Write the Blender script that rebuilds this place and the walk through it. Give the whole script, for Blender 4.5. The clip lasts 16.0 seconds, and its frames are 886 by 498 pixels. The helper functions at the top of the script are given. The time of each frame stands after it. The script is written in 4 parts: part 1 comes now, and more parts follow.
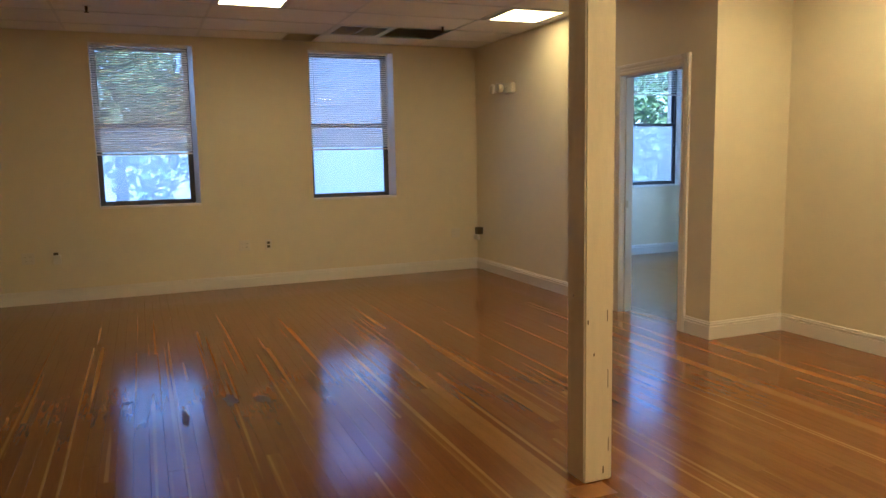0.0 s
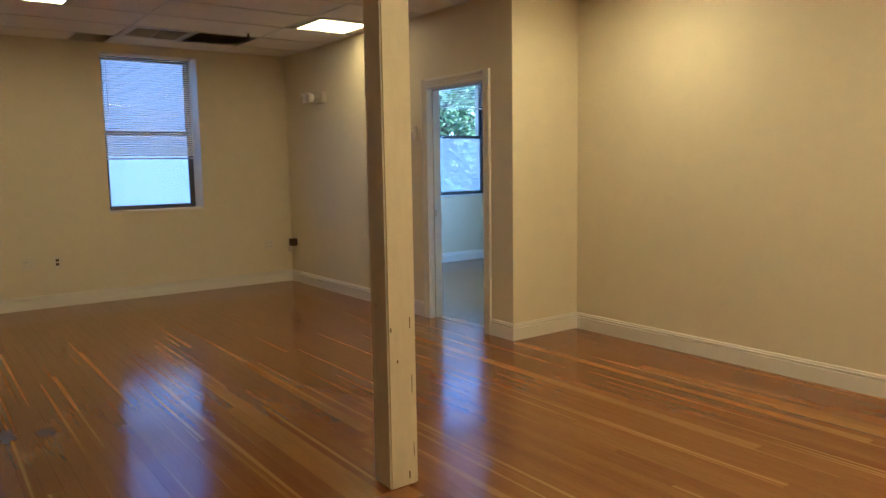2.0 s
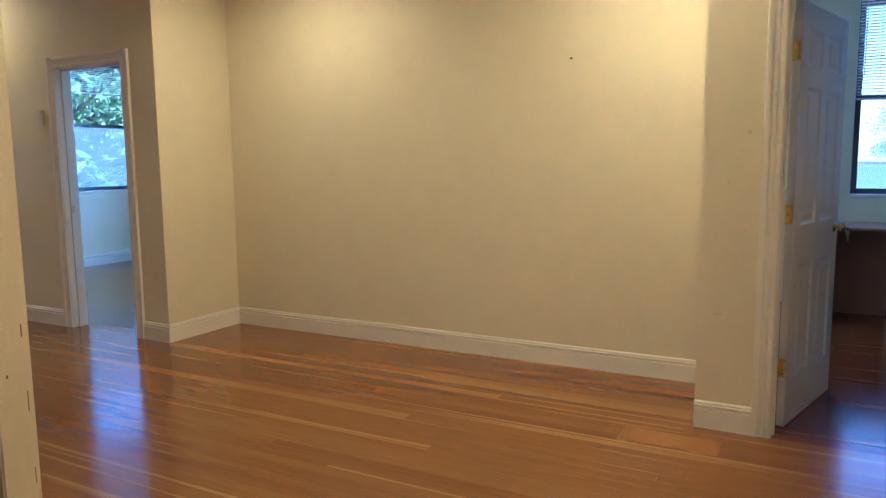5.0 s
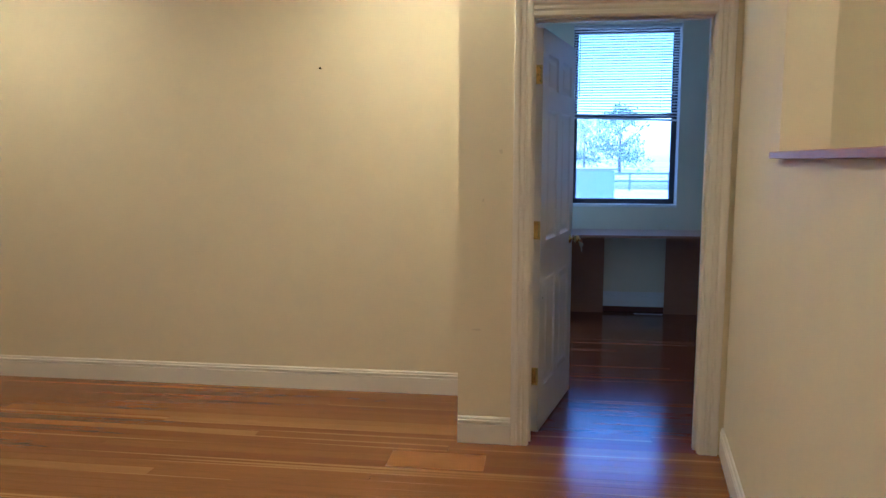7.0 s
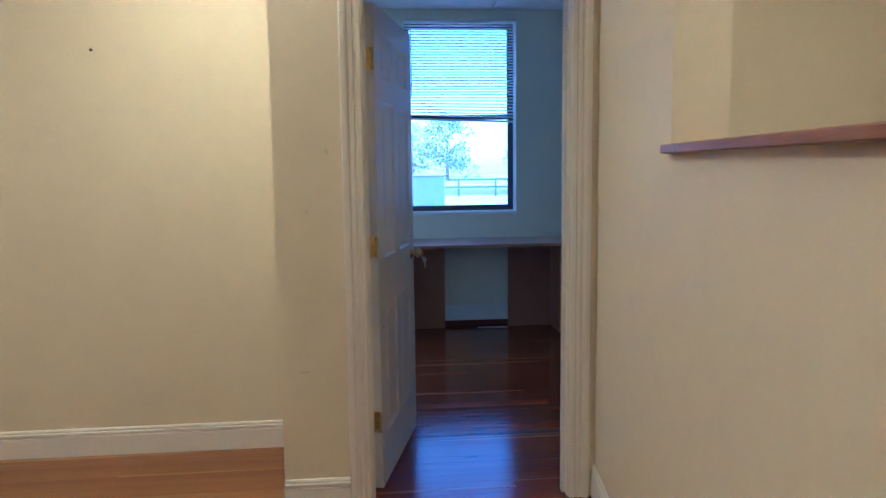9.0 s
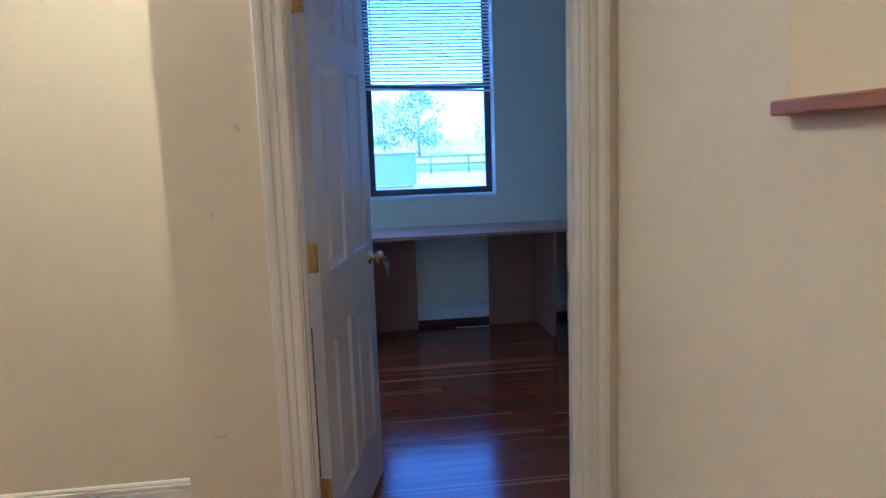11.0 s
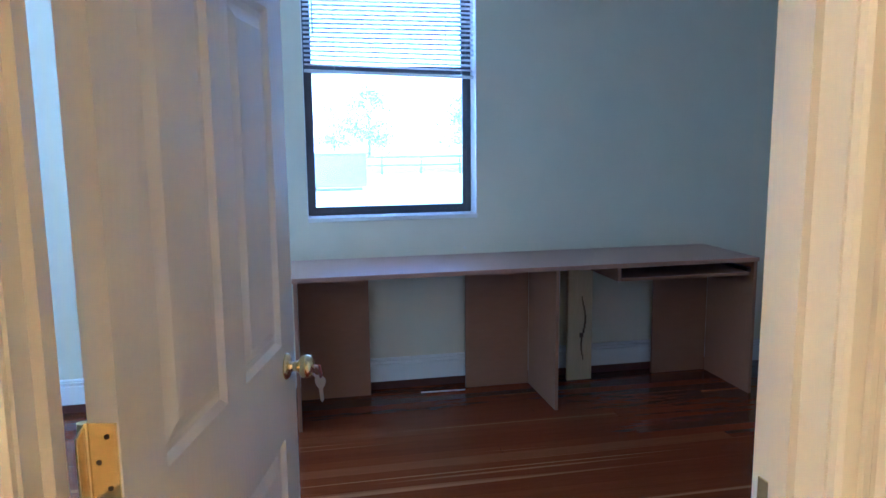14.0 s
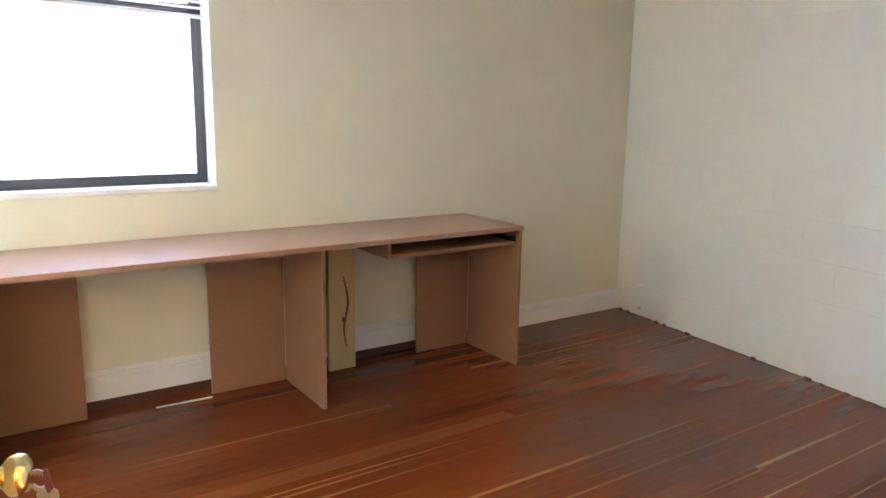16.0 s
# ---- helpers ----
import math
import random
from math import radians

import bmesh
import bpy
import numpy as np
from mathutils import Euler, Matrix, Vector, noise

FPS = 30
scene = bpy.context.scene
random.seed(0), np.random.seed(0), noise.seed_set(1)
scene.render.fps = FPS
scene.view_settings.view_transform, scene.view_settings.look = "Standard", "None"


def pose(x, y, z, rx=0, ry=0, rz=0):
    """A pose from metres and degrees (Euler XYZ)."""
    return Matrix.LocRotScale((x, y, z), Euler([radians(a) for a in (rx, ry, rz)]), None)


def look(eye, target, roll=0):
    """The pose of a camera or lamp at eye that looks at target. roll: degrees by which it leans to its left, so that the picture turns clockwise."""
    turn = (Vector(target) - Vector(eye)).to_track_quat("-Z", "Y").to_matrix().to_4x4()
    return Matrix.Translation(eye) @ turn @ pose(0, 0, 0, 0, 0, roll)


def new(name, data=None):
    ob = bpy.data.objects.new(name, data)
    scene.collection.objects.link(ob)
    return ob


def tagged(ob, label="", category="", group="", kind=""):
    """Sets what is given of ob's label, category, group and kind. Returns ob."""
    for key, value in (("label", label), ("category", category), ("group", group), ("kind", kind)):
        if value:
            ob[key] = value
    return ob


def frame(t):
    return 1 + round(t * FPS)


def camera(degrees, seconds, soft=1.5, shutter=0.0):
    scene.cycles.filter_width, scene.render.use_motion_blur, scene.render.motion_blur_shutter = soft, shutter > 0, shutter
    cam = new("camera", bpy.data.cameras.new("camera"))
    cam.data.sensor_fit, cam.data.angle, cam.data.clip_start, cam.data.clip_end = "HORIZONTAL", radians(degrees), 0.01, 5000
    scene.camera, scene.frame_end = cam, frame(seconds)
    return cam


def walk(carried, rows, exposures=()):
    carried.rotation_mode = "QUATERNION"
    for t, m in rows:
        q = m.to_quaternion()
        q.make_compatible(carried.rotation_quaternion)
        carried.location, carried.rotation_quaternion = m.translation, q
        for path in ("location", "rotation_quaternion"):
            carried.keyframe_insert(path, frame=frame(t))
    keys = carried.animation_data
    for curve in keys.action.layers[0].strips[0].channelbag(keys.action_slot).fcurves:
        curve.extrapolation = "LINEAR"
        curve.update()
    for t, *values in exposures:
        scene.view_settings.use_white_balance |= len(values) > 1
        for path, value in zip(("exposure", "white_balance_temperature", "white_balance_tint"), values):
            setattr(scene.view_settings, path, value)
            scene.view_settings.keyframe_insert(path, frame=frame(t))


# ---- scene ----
cam = camera(62.7, 16.0)
PATH = [
    (0, (0.245, 0.472, 1.39), (1.001, 2.307, 1.138), -1.1),
    (0.5, (0.267, 0.466, 1.389), (1.13, 2.253, 1.141), -1.1),
    (1, (0.281, 0.448, 1.405), (1.25, 2.18, 1.157), -1.1),
    (1.5, (0.298, 0.426, 1.407), (1.379, 2.091, 1.165), -1.1),
    (2, (0.323, 0.428, 1.387), (1.501, 2.027, 1.155), -0.9),
    (2.5, (0.353, 0.416, 1.373), (1.619, 1.947, 1.146), -1.0),
    (3, (0.382, 0.392, 1.366), (1.746, 1.837, 1.135), -1.0),
    (3.5, (0.405, 0.387, 1.352), (1.874, 1.723, 1.113), -0.8),
    (4, (0.456, 0.365, 1.307), (2.024, 1.583, 1.073), -0.5),
    (4.2, (0.451, 0.296, 1.304), (2.053, 1.469, 1.069), -0.7),
    (6.3, (0.473, 0.514, 1.4), (2.394, 1.004, 1.136), 0.4),
    (6.5, (0.501, 0.524, 1.395), (2.438, 0.946, 1.135), 0.3),
    (7, (0.623, 0.521, 1.398), (2.589, 0.79, 1.151), -0.0),
    (7.5, (0.743, 0.507, 1.397), (2.721, 0.669, 1.149), 0.0),
    (8, (0.882, 0.52, 1.381), (2.865, 0.574, 1.128), 0.0),
    (8.5, (1.089, 0.547, 1.388), (3.073, 0.459, 1.156), -0.5),
    (9, (1.254, 0.543, 1.373), (3.232, 0.356, 1.145), -0.7),
    (9.2, (1.333, 0.527, 1.367), (3.309, 0.326, 1.132), -0.6),
    (11.3, (2.172, 0.403, 1.378), (4.133, 0.145, 1.078), -2.0),
    (11.5, (2.257, 0.374, 1.379), (4.217, 0.118, 1.071), -1.8),
    (12, (2.501, 0.328, 1.39), (4.46, 0.081, 1.068), -1.2),
    (12.5, (2.743, 0.323, 1.378), (4.701, 0.079, 1.052), -0.6),
    (13, (3.006, 0.349, 1.39), (4.965, 0.079, 1.092), -0.9),
    (13.5, (3.211, 0.357, 1.379), (5.165, 0.033, 1.101), -0.6),
    (14, (3.42, 0.33, 1.39), (5.359, -0.063, 1.096), -0.6),
    (14.5, (3.578, 0.309, 1.384), (5.493, -0.168, 1.058), 0.1),
    (15, (3.749, 0.315, 1.362), (5.605, -0.333, 0.995), 0.5),
    (15.5, (3.891, 0.336, 1.354), (5.645, -0.547, 0.972), 0.3),
    (16, (3.989, 0.352, 1.353), (5.614, -0.75, 0.972), 0.9),
]

def exposure_rows():
    return [(0, 2.2, 4250, 15), (2.5, 2.05, 4050, 12), (4, 2.2, 3900, 14), (7, 2.0, 3720, 18), (9, 2.08, 3500, 18), (12.5, 2.4, 3450, 22), (13.5, 2.85, 3650, 19), (14.3, 3.5, 4080, 21), (15, 4.12, 4900, 23), (16, 4.68, 5850, 27)]


walk(cam, [(t, look(eye, target, roll)) for t, eye, target, roll in PATH], exposure_rows())

# ---- world and sun ----
world = bpy.data.worlds.new("sky")
scene.world = world
world.use_nodes = True
wn = world.node_tree
sky = wn.nodes.new("ShaderNodeTexSky")
sky.sky_type = "NISHITA"
sky.sun_disc = False
sky.sun_elevation = radians(64)
sky.sun_rotation = radians(166)
wn.links.new(sky.outputs[0], wn.nodes["Background"].inputs[0])
wn.nodes["Background"].inputs[1].default_value = 0.15
sun = new("sun", bpy.data.lights.new("sun", "SUN"))
sun.data.energy = 4.0
sun.data.angle = radians(0.5)
sun.data.color = (1, 0.95, 0.88)
sun.matrix_world = look((0, 0, 30), (-0.104 * 30, 0.42 * 30, -0.9 * 30 + 30))
LAMP = 7.5
LAMP_DIM, LAMP_LOW, LAMP_HIGH = 3.4, 6.2, 9.8              # strengths set lamp by lamp to match the walls' brightness
LAMP_COLOUR = (1.0, 0.60, 0.155)



def sky_fill(x, y, z, w, h, watts, turn):
    """Area lamp added in an unseen window's opening, in place of skylight."""
    ob = new("sky_fill", bpy.data.lights.new("sky_fill", "AREA"))
    ob.data.shape, ob.data.size, ob.data.size_y = "RECTANGLE", w, h
    ob.data.energy, ob.data.color = watts, (0.60, 0.81, 1.0)
    ob.matrix_world = pose(x, y, z, 90, 0, turn)


sky_fill(7.62, 2.77, 1.78, 0.86, 1.5, 13.0, 90)
sky_fill(7.62, 6.77, 1.78, 0.86, 1.5, 15.0, 90)

# ---- materials ----


def mat(name, col, rough=0.5, metal=0.0, var=0.06, scale=6.0, bump=0.0, bscale=120.0, stretch=(1, 1, 1), coat=0.0, emit=None, strength=0.0, island=0.0, obj=0.0, tint=None, tlo=0.45, thi=0.7, tscale=2.0):
    """A surface: base colour varied by coarse and fine noise, with fine relief."""
    m = bpy.data.materials.new(name)
    m.use_nodes = True
    nt = m.node_tree
    b = nt.nodes["Principled BSDF"]
    b.inputs["Roughness"].default_value = rough
    b.inputs["Metallic"].default_value = metal
    b.inputs["Coat Weight"].default_value = coat
    b.inputs["Coat Roughness"].default_value = 0.12
    tc = nt.nodes.new("ShaderNodeTexCoord")
    mp = nt.nodes.new("ShaderNodeMapping")
    mp.inputs["Scale"].default_value = stretch
    nt.links.new(tc.outputs["Object"], mp.inputs["Vector"])

    def noise_node(s, detail=4.0):
        n = nt.nodes.new("ShaderNodeTexNoise")
        n.inputs["Scale"].default_value = s
        n.inputs["Detail"].default_value = detail
        nt.links.new(mp.outputs[0], n.inputs["Vector"])
        return n

    n1, n2 = noise_node(scale), noise_node(scale * 9)
    add = nt.nodes.new("ShaderNodeMath")
    add.operation = "ADD"
    nt.links.new(n1.outputs["Fac"], add.inputs[0])
    nt.links.new(n2.outputs["Fac"], add.inputs[1])
    rng = nt.nodes.new("ShaderNodeMapRange")
    rng.inputs["From Min"].default_value = 0.6
    rng.inputs["From Max"].default_value = 1.4
    rng.inputs["To Min"].default_value = 1 - var
    rng.inputs["To Max"].default_value = 1 + var
    nt.links.new(add.outputs[0], rng.inputs["Value"])
    value = rng.outputs[0]
    if obj or island:
        info = nt.nodes.new("ShaderNodeObjectInfo" if obj else "ShaderNodeNewGeometry")
        r2 = nt.nodes.new("ShaderNodeMapRange")
        r2.inputs["To Min"].default_value = 1 - (obj or island)
        r2.inputs["To Max"].default_value = 1 + (obj or island)
        nt.links.new(info.outputs["Random" if obj else "Random Per Island"], r2.inputs["Value"])
        mul = nt.nodes.new("ShaderNodeMath")
        mul.operation = "MULTIPLY"
        nt.links.new(value, mul.inputs[0])
        nt.links.new(r2.outputs[0], mul.inputs[1])
        value = mul.outputs[0]
    base = nt.nodes.new("ShaderNodeRGB")
    base.outputs[0].default_value = (*col, 1)
    colour = base.outputs[0]
    if tint:
        mx = nt.nodes.new("ShaderNodeMix")
        mx.data_type = "RGBA"
        n3 = noise_node(tscale, 5)
        r3 = nt.nodes.new("ShaderNodeMapRange")
        r3.inputs["From Min"].default_value = tlo
        r3.inputs["From Max"].default_value = thi
        nt.links.new(n3.outputs["Fac"], r3.inputs["Value"])
        nt.links.new(r3.outputs[0], mx.inputs["Factor"])
        nt.links.new(colour, mx.inputs["A"])
        mx.inputs["B"].default_value = (*tint, 1)
        colour = mx.outputs["Result"]
    sc = nt.nodes.new("ShaderNodeVectorMath")
    sc.operation = "SCALE"
    nt.links.new(colour, sc.inputs[0])
    nt.links.new(value, sc.inputs["Scale"])
    nt.links.new(sc.outputs[0], b.inputs["Base Color"])
    if bump:
        bn = noise_node(bscale, 3)
        bp = nt.nodes.new("ShaderNodeBump")
        bp.inputs["Strength"].default_value = bump
        bp.inputs["Distance"].default_value = 0.004
        nt.links.new(bn.outputs["Fac"], bp.inputs["Height"])
        nt.links.new(bp.outputs[0], b.inputs["Normal"])
    if emit:
        b.inputs["Emission Color"].default_value = (*emit, 1)
        b.inputs["Emission Strength"].default_value = strength
    return m


def plank_material(name, dark, mid, light, rough, worn=None):
    """Varnished strip flooring: each strip its own tone, with grain along it, a few pale sapwood ones, and scuffs in the gloss."""
    m = bpy.data.materials.new(name)
    m.use_nodes = True
    nt = m.node_tree
    b = nt.nodes["Principled BSDF"]
    tc = nt.nodes.new("ShaderNodeNewGeometry")
    info = nt.nodes.new("ShaderNodeObjectInfo")
    ramp = nt.nodes.new("ShaderNodeValToRGB")
    ramp.color_ramp.elements[0].color = (*dark, 1)
    ramp.color_ramp.elements[1].color = (*[0.55 * a + 0.45 * q for a, q in zip(mid, light)], 1)
    ramp.color_ramp.elements[1].position = 1.0
    for p, c in ((0.4, mid), (0.93, mid)):
        e = ramp.color_ramp.elements.new(p)
        e.color = (*c, 1)
    nt.links.new(info.outputs["Random"], ramp.inputs[0])
    # grain: world position shifted per strip, stretched along the strip
    comb = nt.nodes.new("ShaderNodeVectorMath")
    comb.operation = "ADD"
    shift = nt.nodes.new("ShaderNodeMath")
    shift.operation = "MULTIPLY"
    shift.inputs[1].default_value = 37.0
    nt.links.new(info.outputs["Random"], shift.inputs[0])
    nt.links.new(tc.outputs["Position"], comb.inputs[0])
    nt.links.new(shift.outputs[0], comb.inputs[1])
    mp = nt.nodes.new("ShaderNodeMapping")
    mp.inputs["Scale"].default_value = (1, 0.06, 1)
    nt.links.new(comb.outputs[0], mp.inputs["Vector"])

    def noise_node(s, src, detail=4.0):
        n = nt.nodes.new("ShaderNodeTexNoise")
        n.inputs["Scale"].default_value = s
        n.inputs["Detail"].default_value = detail
        nt.links.new(src, n.inputs["Vector"])
        return n

    g1, g2 = noise_node(22, mp.outputs[0]), noise_node(140, mp.outputs[0])
    g3 = noise_node(0.9, tc.outputs["Position"])
    add = nt.nodes.new("ShaderNodeMath")
    add.operation = "ADD"
    nt.links.new(g1.outputs["Fac"], add.inputs[0])
    nt.links.new(g2.outputs["Fac"], add.inputs[1])
    add2 = nt.nodes.new("ShaderNodeMath")
    add2.operation = "ADD"
    nt.links.new(add.outputs[0], add2.inputs[0])
    nt.links.new(g3.outputs["Fac"], add2.inputs[1])
    rng = nt.nodes.new("ShaderNodeMapRange")
    rng.inputs["From Min"].default_value = 1.0
    rng.inputs["From Max"].default_value = 2.0
    rng.inputs["To Min"].default_value = 0.80
    rng.inputs["To Max"].default_value = 1.20
    nt.links.new(add2.outputs[0], rng.inputs["Value"])
    sc = nt.nodes.new("ShaderNodeVectorMath")
    sc.operation = "SCALE"
    mp2 = nt.nodes.new("ShaderNodeMapping")
    mp2.inputs["Scale"].default_value = (1, 0.010, 1)
    nt.links.new(comb.outputs[0], mp2.inputs["Vector"])
    st = noise_node(24, mp2.outputs[0], 1)
    sr = nt.nodes.new("ShaderNodeMapRange")
    sr.inputs["From Min"].default_value = 0.63
    sr.inputs["From Max"].default_value = 0.68
    sr.inputs["To Max"].default_value = 0.7
    nt.links.new(st.outputs["Fac"], sr.inputs["Value"])
    mx = nt.nodes.new("ShaderNodeMix")
    mx.data_type = "RGBA"
    nt.links.new(sr.outputs[0], mx.inputs["Factor"])
    nt.links.new(ramp.outputs[0], mx.inputs["A"])
    mx.inputs["B"].default_value = (*light, 1)
    nt.links.new(mx.outputs["Result"], sc.inputs[0])
    nt.links.new(rng.outputs[0], sc.inputs["Scale"])
    nt.links.new(sc.outputs[0], b.inputs["Base Color"])
    # gloss
    g4 = noise_node(7, mp.outputs[0], 6)
    rr = nt.nodes.new("ShaderNodeMapRange")
    rr.inputs["From Min"].default_value = 0.3
    rr.inputs["From Max"].default_value = 0.7
    rr.inputs["To Min"].default_value = rough - 0.02
    rr.inputs["To Max"].default_value = rough + 0.03
    nt.links.new(g4.outputs["Fac"], rr.inputs["Value"])
    nt.links.new(rr.outputs[0], b.inputs["Roughness"])
    if worn:
        # a patch where the varnish is scuffed through: x, y, radius
        far = nt.nodes.new("ShaderNodeVectorMath")
        far.operation = "DISTANCE"
        nt.links.new(tc.outputs["Position"], far.inputs[0])
        far.inputs[1].default_value = (worn[0], worn[1], 0)
        rag = nt.nodes.new("ShaderNodeMath")
        rag.operation = "MULTIPLY_ADD"
        nt.links.new(noise_node(5, tc.outputs["Position"], 6).outputs["Fac"], rag.inputs[0])
        rag.inputs[1].default_value = 0.9
        nt.links.new(far.outputs["Value"], rag.inputs[2])
        wr = nt.nodes.new("ShaderNodeMapRange")
        wr.inputs["From Min"].default_value = 0.45 + worn[2] * 0.6
        wr.inputs["From Max"].default_value = 0.45 + worn[2]
        wr.inputs["To Min"].default_value = 0.42
        wr.inputs["To Max"].default_value = 0.0
        nt.links.new(rag.outputs[0], wr.inputs["Value"])
        wm = nt.nodes.new("ShaderNodeMix")
        wm.data_type = "RGBA"
        nt.links.new(wr.outputs[0], wm.inputs["Factor"])
        nt.links.new(sc.outputs[0], wm.inputs["A"])
        wm.inputs["B"].default_value = (0.085, 0.055, 0.035, 1)
        nt.links.new(wm.outputs["Result"], b.inputs["Base Color"])
    b.inputs["IOR"].default_value = 1.43 if worn else 1.54
    g5 = noise_node(12, tc.outputs["Position"], 5)
    bp = nt.nodes.new("ShaderNodeBump")
    bp.inputs["Strength"].default_value = 0.12
    bp.inputs["Distance"].default_value = 0.004
    nt.links.new(g5.outputs["Fac"], bp.inputs["Height"])
    nt.links.new(bp.outputs[0], b.inputs["Normal"])
    return m


def glass_material(name):
    m = bpy.data.materials.new(name)
    m.use_nodes = True
    b = m.node_tree.nodes["Principled BSDF"]
    b.inputs["Transmission Weight"].default_value = 1.0
    b.inputs["Roughness"].default_value = 0.0
    b.inputs["IOR"].default_value = 1.45
    b.inputs["Base Color"].default_value = (0.95, 0.97, 0.98, 1)
    return m


def door_material(name):
    """White enamel over a moulded skin: arched wood grain pressed into each column of panels."""
    m = mat(name, (0.70, 0.68, 0.65), 0.3, var=0.03, scale=2)
    nt = m.node_tree

    def math_node(op, a, b=0.0):
        n = nt.nodes.new("ShaderNodeMath")
        n.operation = op
        for i, v in enumerate((a, b)):
            if isinstance(v, float):
                n.inputs[i].default_value = v
            else:
                nt.links.new(v, n.inputs[i])
        return n.outputs[0]

    tc = nt.nodes.new("ShaderNodeTexCoord")
    sep = nt.nodes.new("ShaderNodeSeparateXYZ")
    nt.links.new(tc.outputs["Object"], sep.inputs[0])
    across = math_node("SUBTRACT", math_node("ABSOLUTE", math_node("SUBTRACT", sep.outputs["X"], 0.386)), 0.16)
    along = math_node("MULTIPLY", math_node("SUBTRACT", sep.outputs["Z"], 0.80), 0.16)
    cmb = nt.nodes.new("ShaderNodeCombineXYZ")
    nt.links.new(across, cmb.inputs["X"])
    nt.links.new(along, cmb.inputs["Z"])
    wave = nt.nodes.new("ShaderNodeTexWave")
    wave.wave_type, wave.rings_direction = "RINGS", "Y"
    wave.inputs["Scale"].default_value = 20.0
    wave.inputs["Distortion"].default_value = 1.2
    wave.inputs["Detail"].default_value = 3.0
    wave.inputs["Detail Scale"].default_value = 1.4
    nt.links.new(cmb.outputs[0], wave.inputs["Vector"])
    bp = nt.nodes.new("ShaderNodeBump")
    bp.inputs["Strength"].default_value = 0.16
    bp.inputs["Distance"].default_value = 0.0018
    nt.links.new(wave.outputs["Fac"], bp.inputs["Height"])
    nt.links.new(bp.outputs[0], nt.nodes["Principled BSDF"].inputs["Normal"])
    return m


def haze_screen_material(name, clear):
    """Fine mesh added for haze: mostly see-through, the rest scattering the daylight behind."""
    m = bpy.data.materials.new(name)
    m.use_nodes = True
    nt = m.node_tree
    nt.nodes.remove(nt.nodes["Principled BSDF"])
    tr, tl, mx = (nt.nodes.new(k) for k in ("ShaderNodeBsdfTransparent", "ShaderNodeBsdfTranslucent", "ShaderNodeMixShader"))
    tl.inputs["Color"].default_value = (0.66, 0.68, 0.70, 1)
    mx.inputs[0].default_value = 1 - clear
    nt.links.new(tr.outputs[0], mx.inputs[1])
    nt.links.new(tl.outputs[0], mx.inputs[2])
    nt.links.new(mx.outputs[0], nt.nodes["Material Output"].inputs["Surface"])
    return m


WALL = (0.70, 0.635, 0.455)
M_WALL = mat("cream_wall_paint", WALL, 0.55, var=0.03, scale=0.8, bump=0.12, bscale=160)
M_BLOCK = mat("painted_block", (0.72, 0.67, 0.55), 0.6, var=0.03, scale=1.5, bump=0.35, bscale=40)
M_TRIM = mat("white_trim_paint", (0.74, 0.71, 0.65), 0.4, var=0.02, scale=1.0, bump=0.03, bscale=60)
M_POST = mat("worn_cream_post_paint", (0.68, 0.60, 0.42), 0.45, var=0.06, scale=3.0, bump=0.3, bscale=35, stretch=(1, 1, 0.25))
M_CHIP = mat("bare_dark_wood_chip", (0.10, 0.06, 0.035), 0.8, var=0.3, scale=40)
M_TILE = mat("mineral_ceiling_tile", (0.84, 0.81, 0.76), 0.9, var=0.04, scale=1.0, bump=0.5, bscale=220, island=0.03)
M_GRID = mat("white_ceiling_grid", (0.72, 0.70, 0.66), 0.45, var=0.02)
M_PLENUM = mat("dark_plenum", (0.06, 0.055, 0.05), 0.9, var=0.2, scale=3)
M_FLOOR = plank_material("varnished_strip_floor", (0.165, 0.060, 0.006), (0.20, 0.080, 0.007), (0.36, 0.20, 0.03), 0.14)
M_FLOOR2 = plank_material("dark_red_strip_floor", (0.12, 0.024, 0.006), (0.15, 0.034, 0.008), (0.36, 0.155, 0.05), 0.16, (5.92, -1.95, 0.45))
M_SUB = mat("dark_floor_joint", (0.035, 0.018, 0.01), 0.8, var=0.2)
M_BASE_SHADE = mat("dark_red_base_shade", (0.07, 0.02, 0.009), 0.5, var=0.2, scale=8)
M_PATCH = mat("pale_patch_board", (0.28, 0.125, 0.014), 0.3, var=0.15, scale=10, stretch=(6, 0.5, 1))
M_STAIN_AND_GAP = mat("dark_stain_and_gap", (0.05, 0.028, 0.018), 0.5, var=0.3, scale=15)
M_FRAME = mat("dark_bronze_aluminium", (0.10, 0.10, 0.105), 0.4, 0.6, var=0.1, scale=5)
M_GLASS = glass_material("window_glass")
M_HAZE_SCREEN = haze_screen_material("haze_screen", 0.62)
M_THIN_HAZE_SCREEN = haze_screen_material("thin_haze_screen", 0.89)
M_SLAT = mat("white_blind_slat", (0.82, 0.80, 0.76), 0.4, var=0.03, scale=3)
M_CORD = mat("blind_cord", (0.7, 0.68, 0.62), 0.8, var=0.05)
M_DOOR = door_material("white_embossed_door_enamel")
M_BRASS = mat("polished_brass", (0.80, 0.68, 0.32), 0.22, 1.0, var=0.12, scale=20)
M_NICKEL = mat("worn_nickel_key", (0.62, 0.55, 0.42), 0.3, 1.0, var=0.1, scale=40)
M_TAG = mat("dark_red_key_tag", (0.16, 0.03, 0.03), 0.5, var=0.1)
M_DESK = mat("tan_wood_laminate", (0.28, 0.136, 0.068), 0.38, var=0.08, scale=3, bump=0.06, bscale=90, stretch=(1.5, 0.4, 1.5))
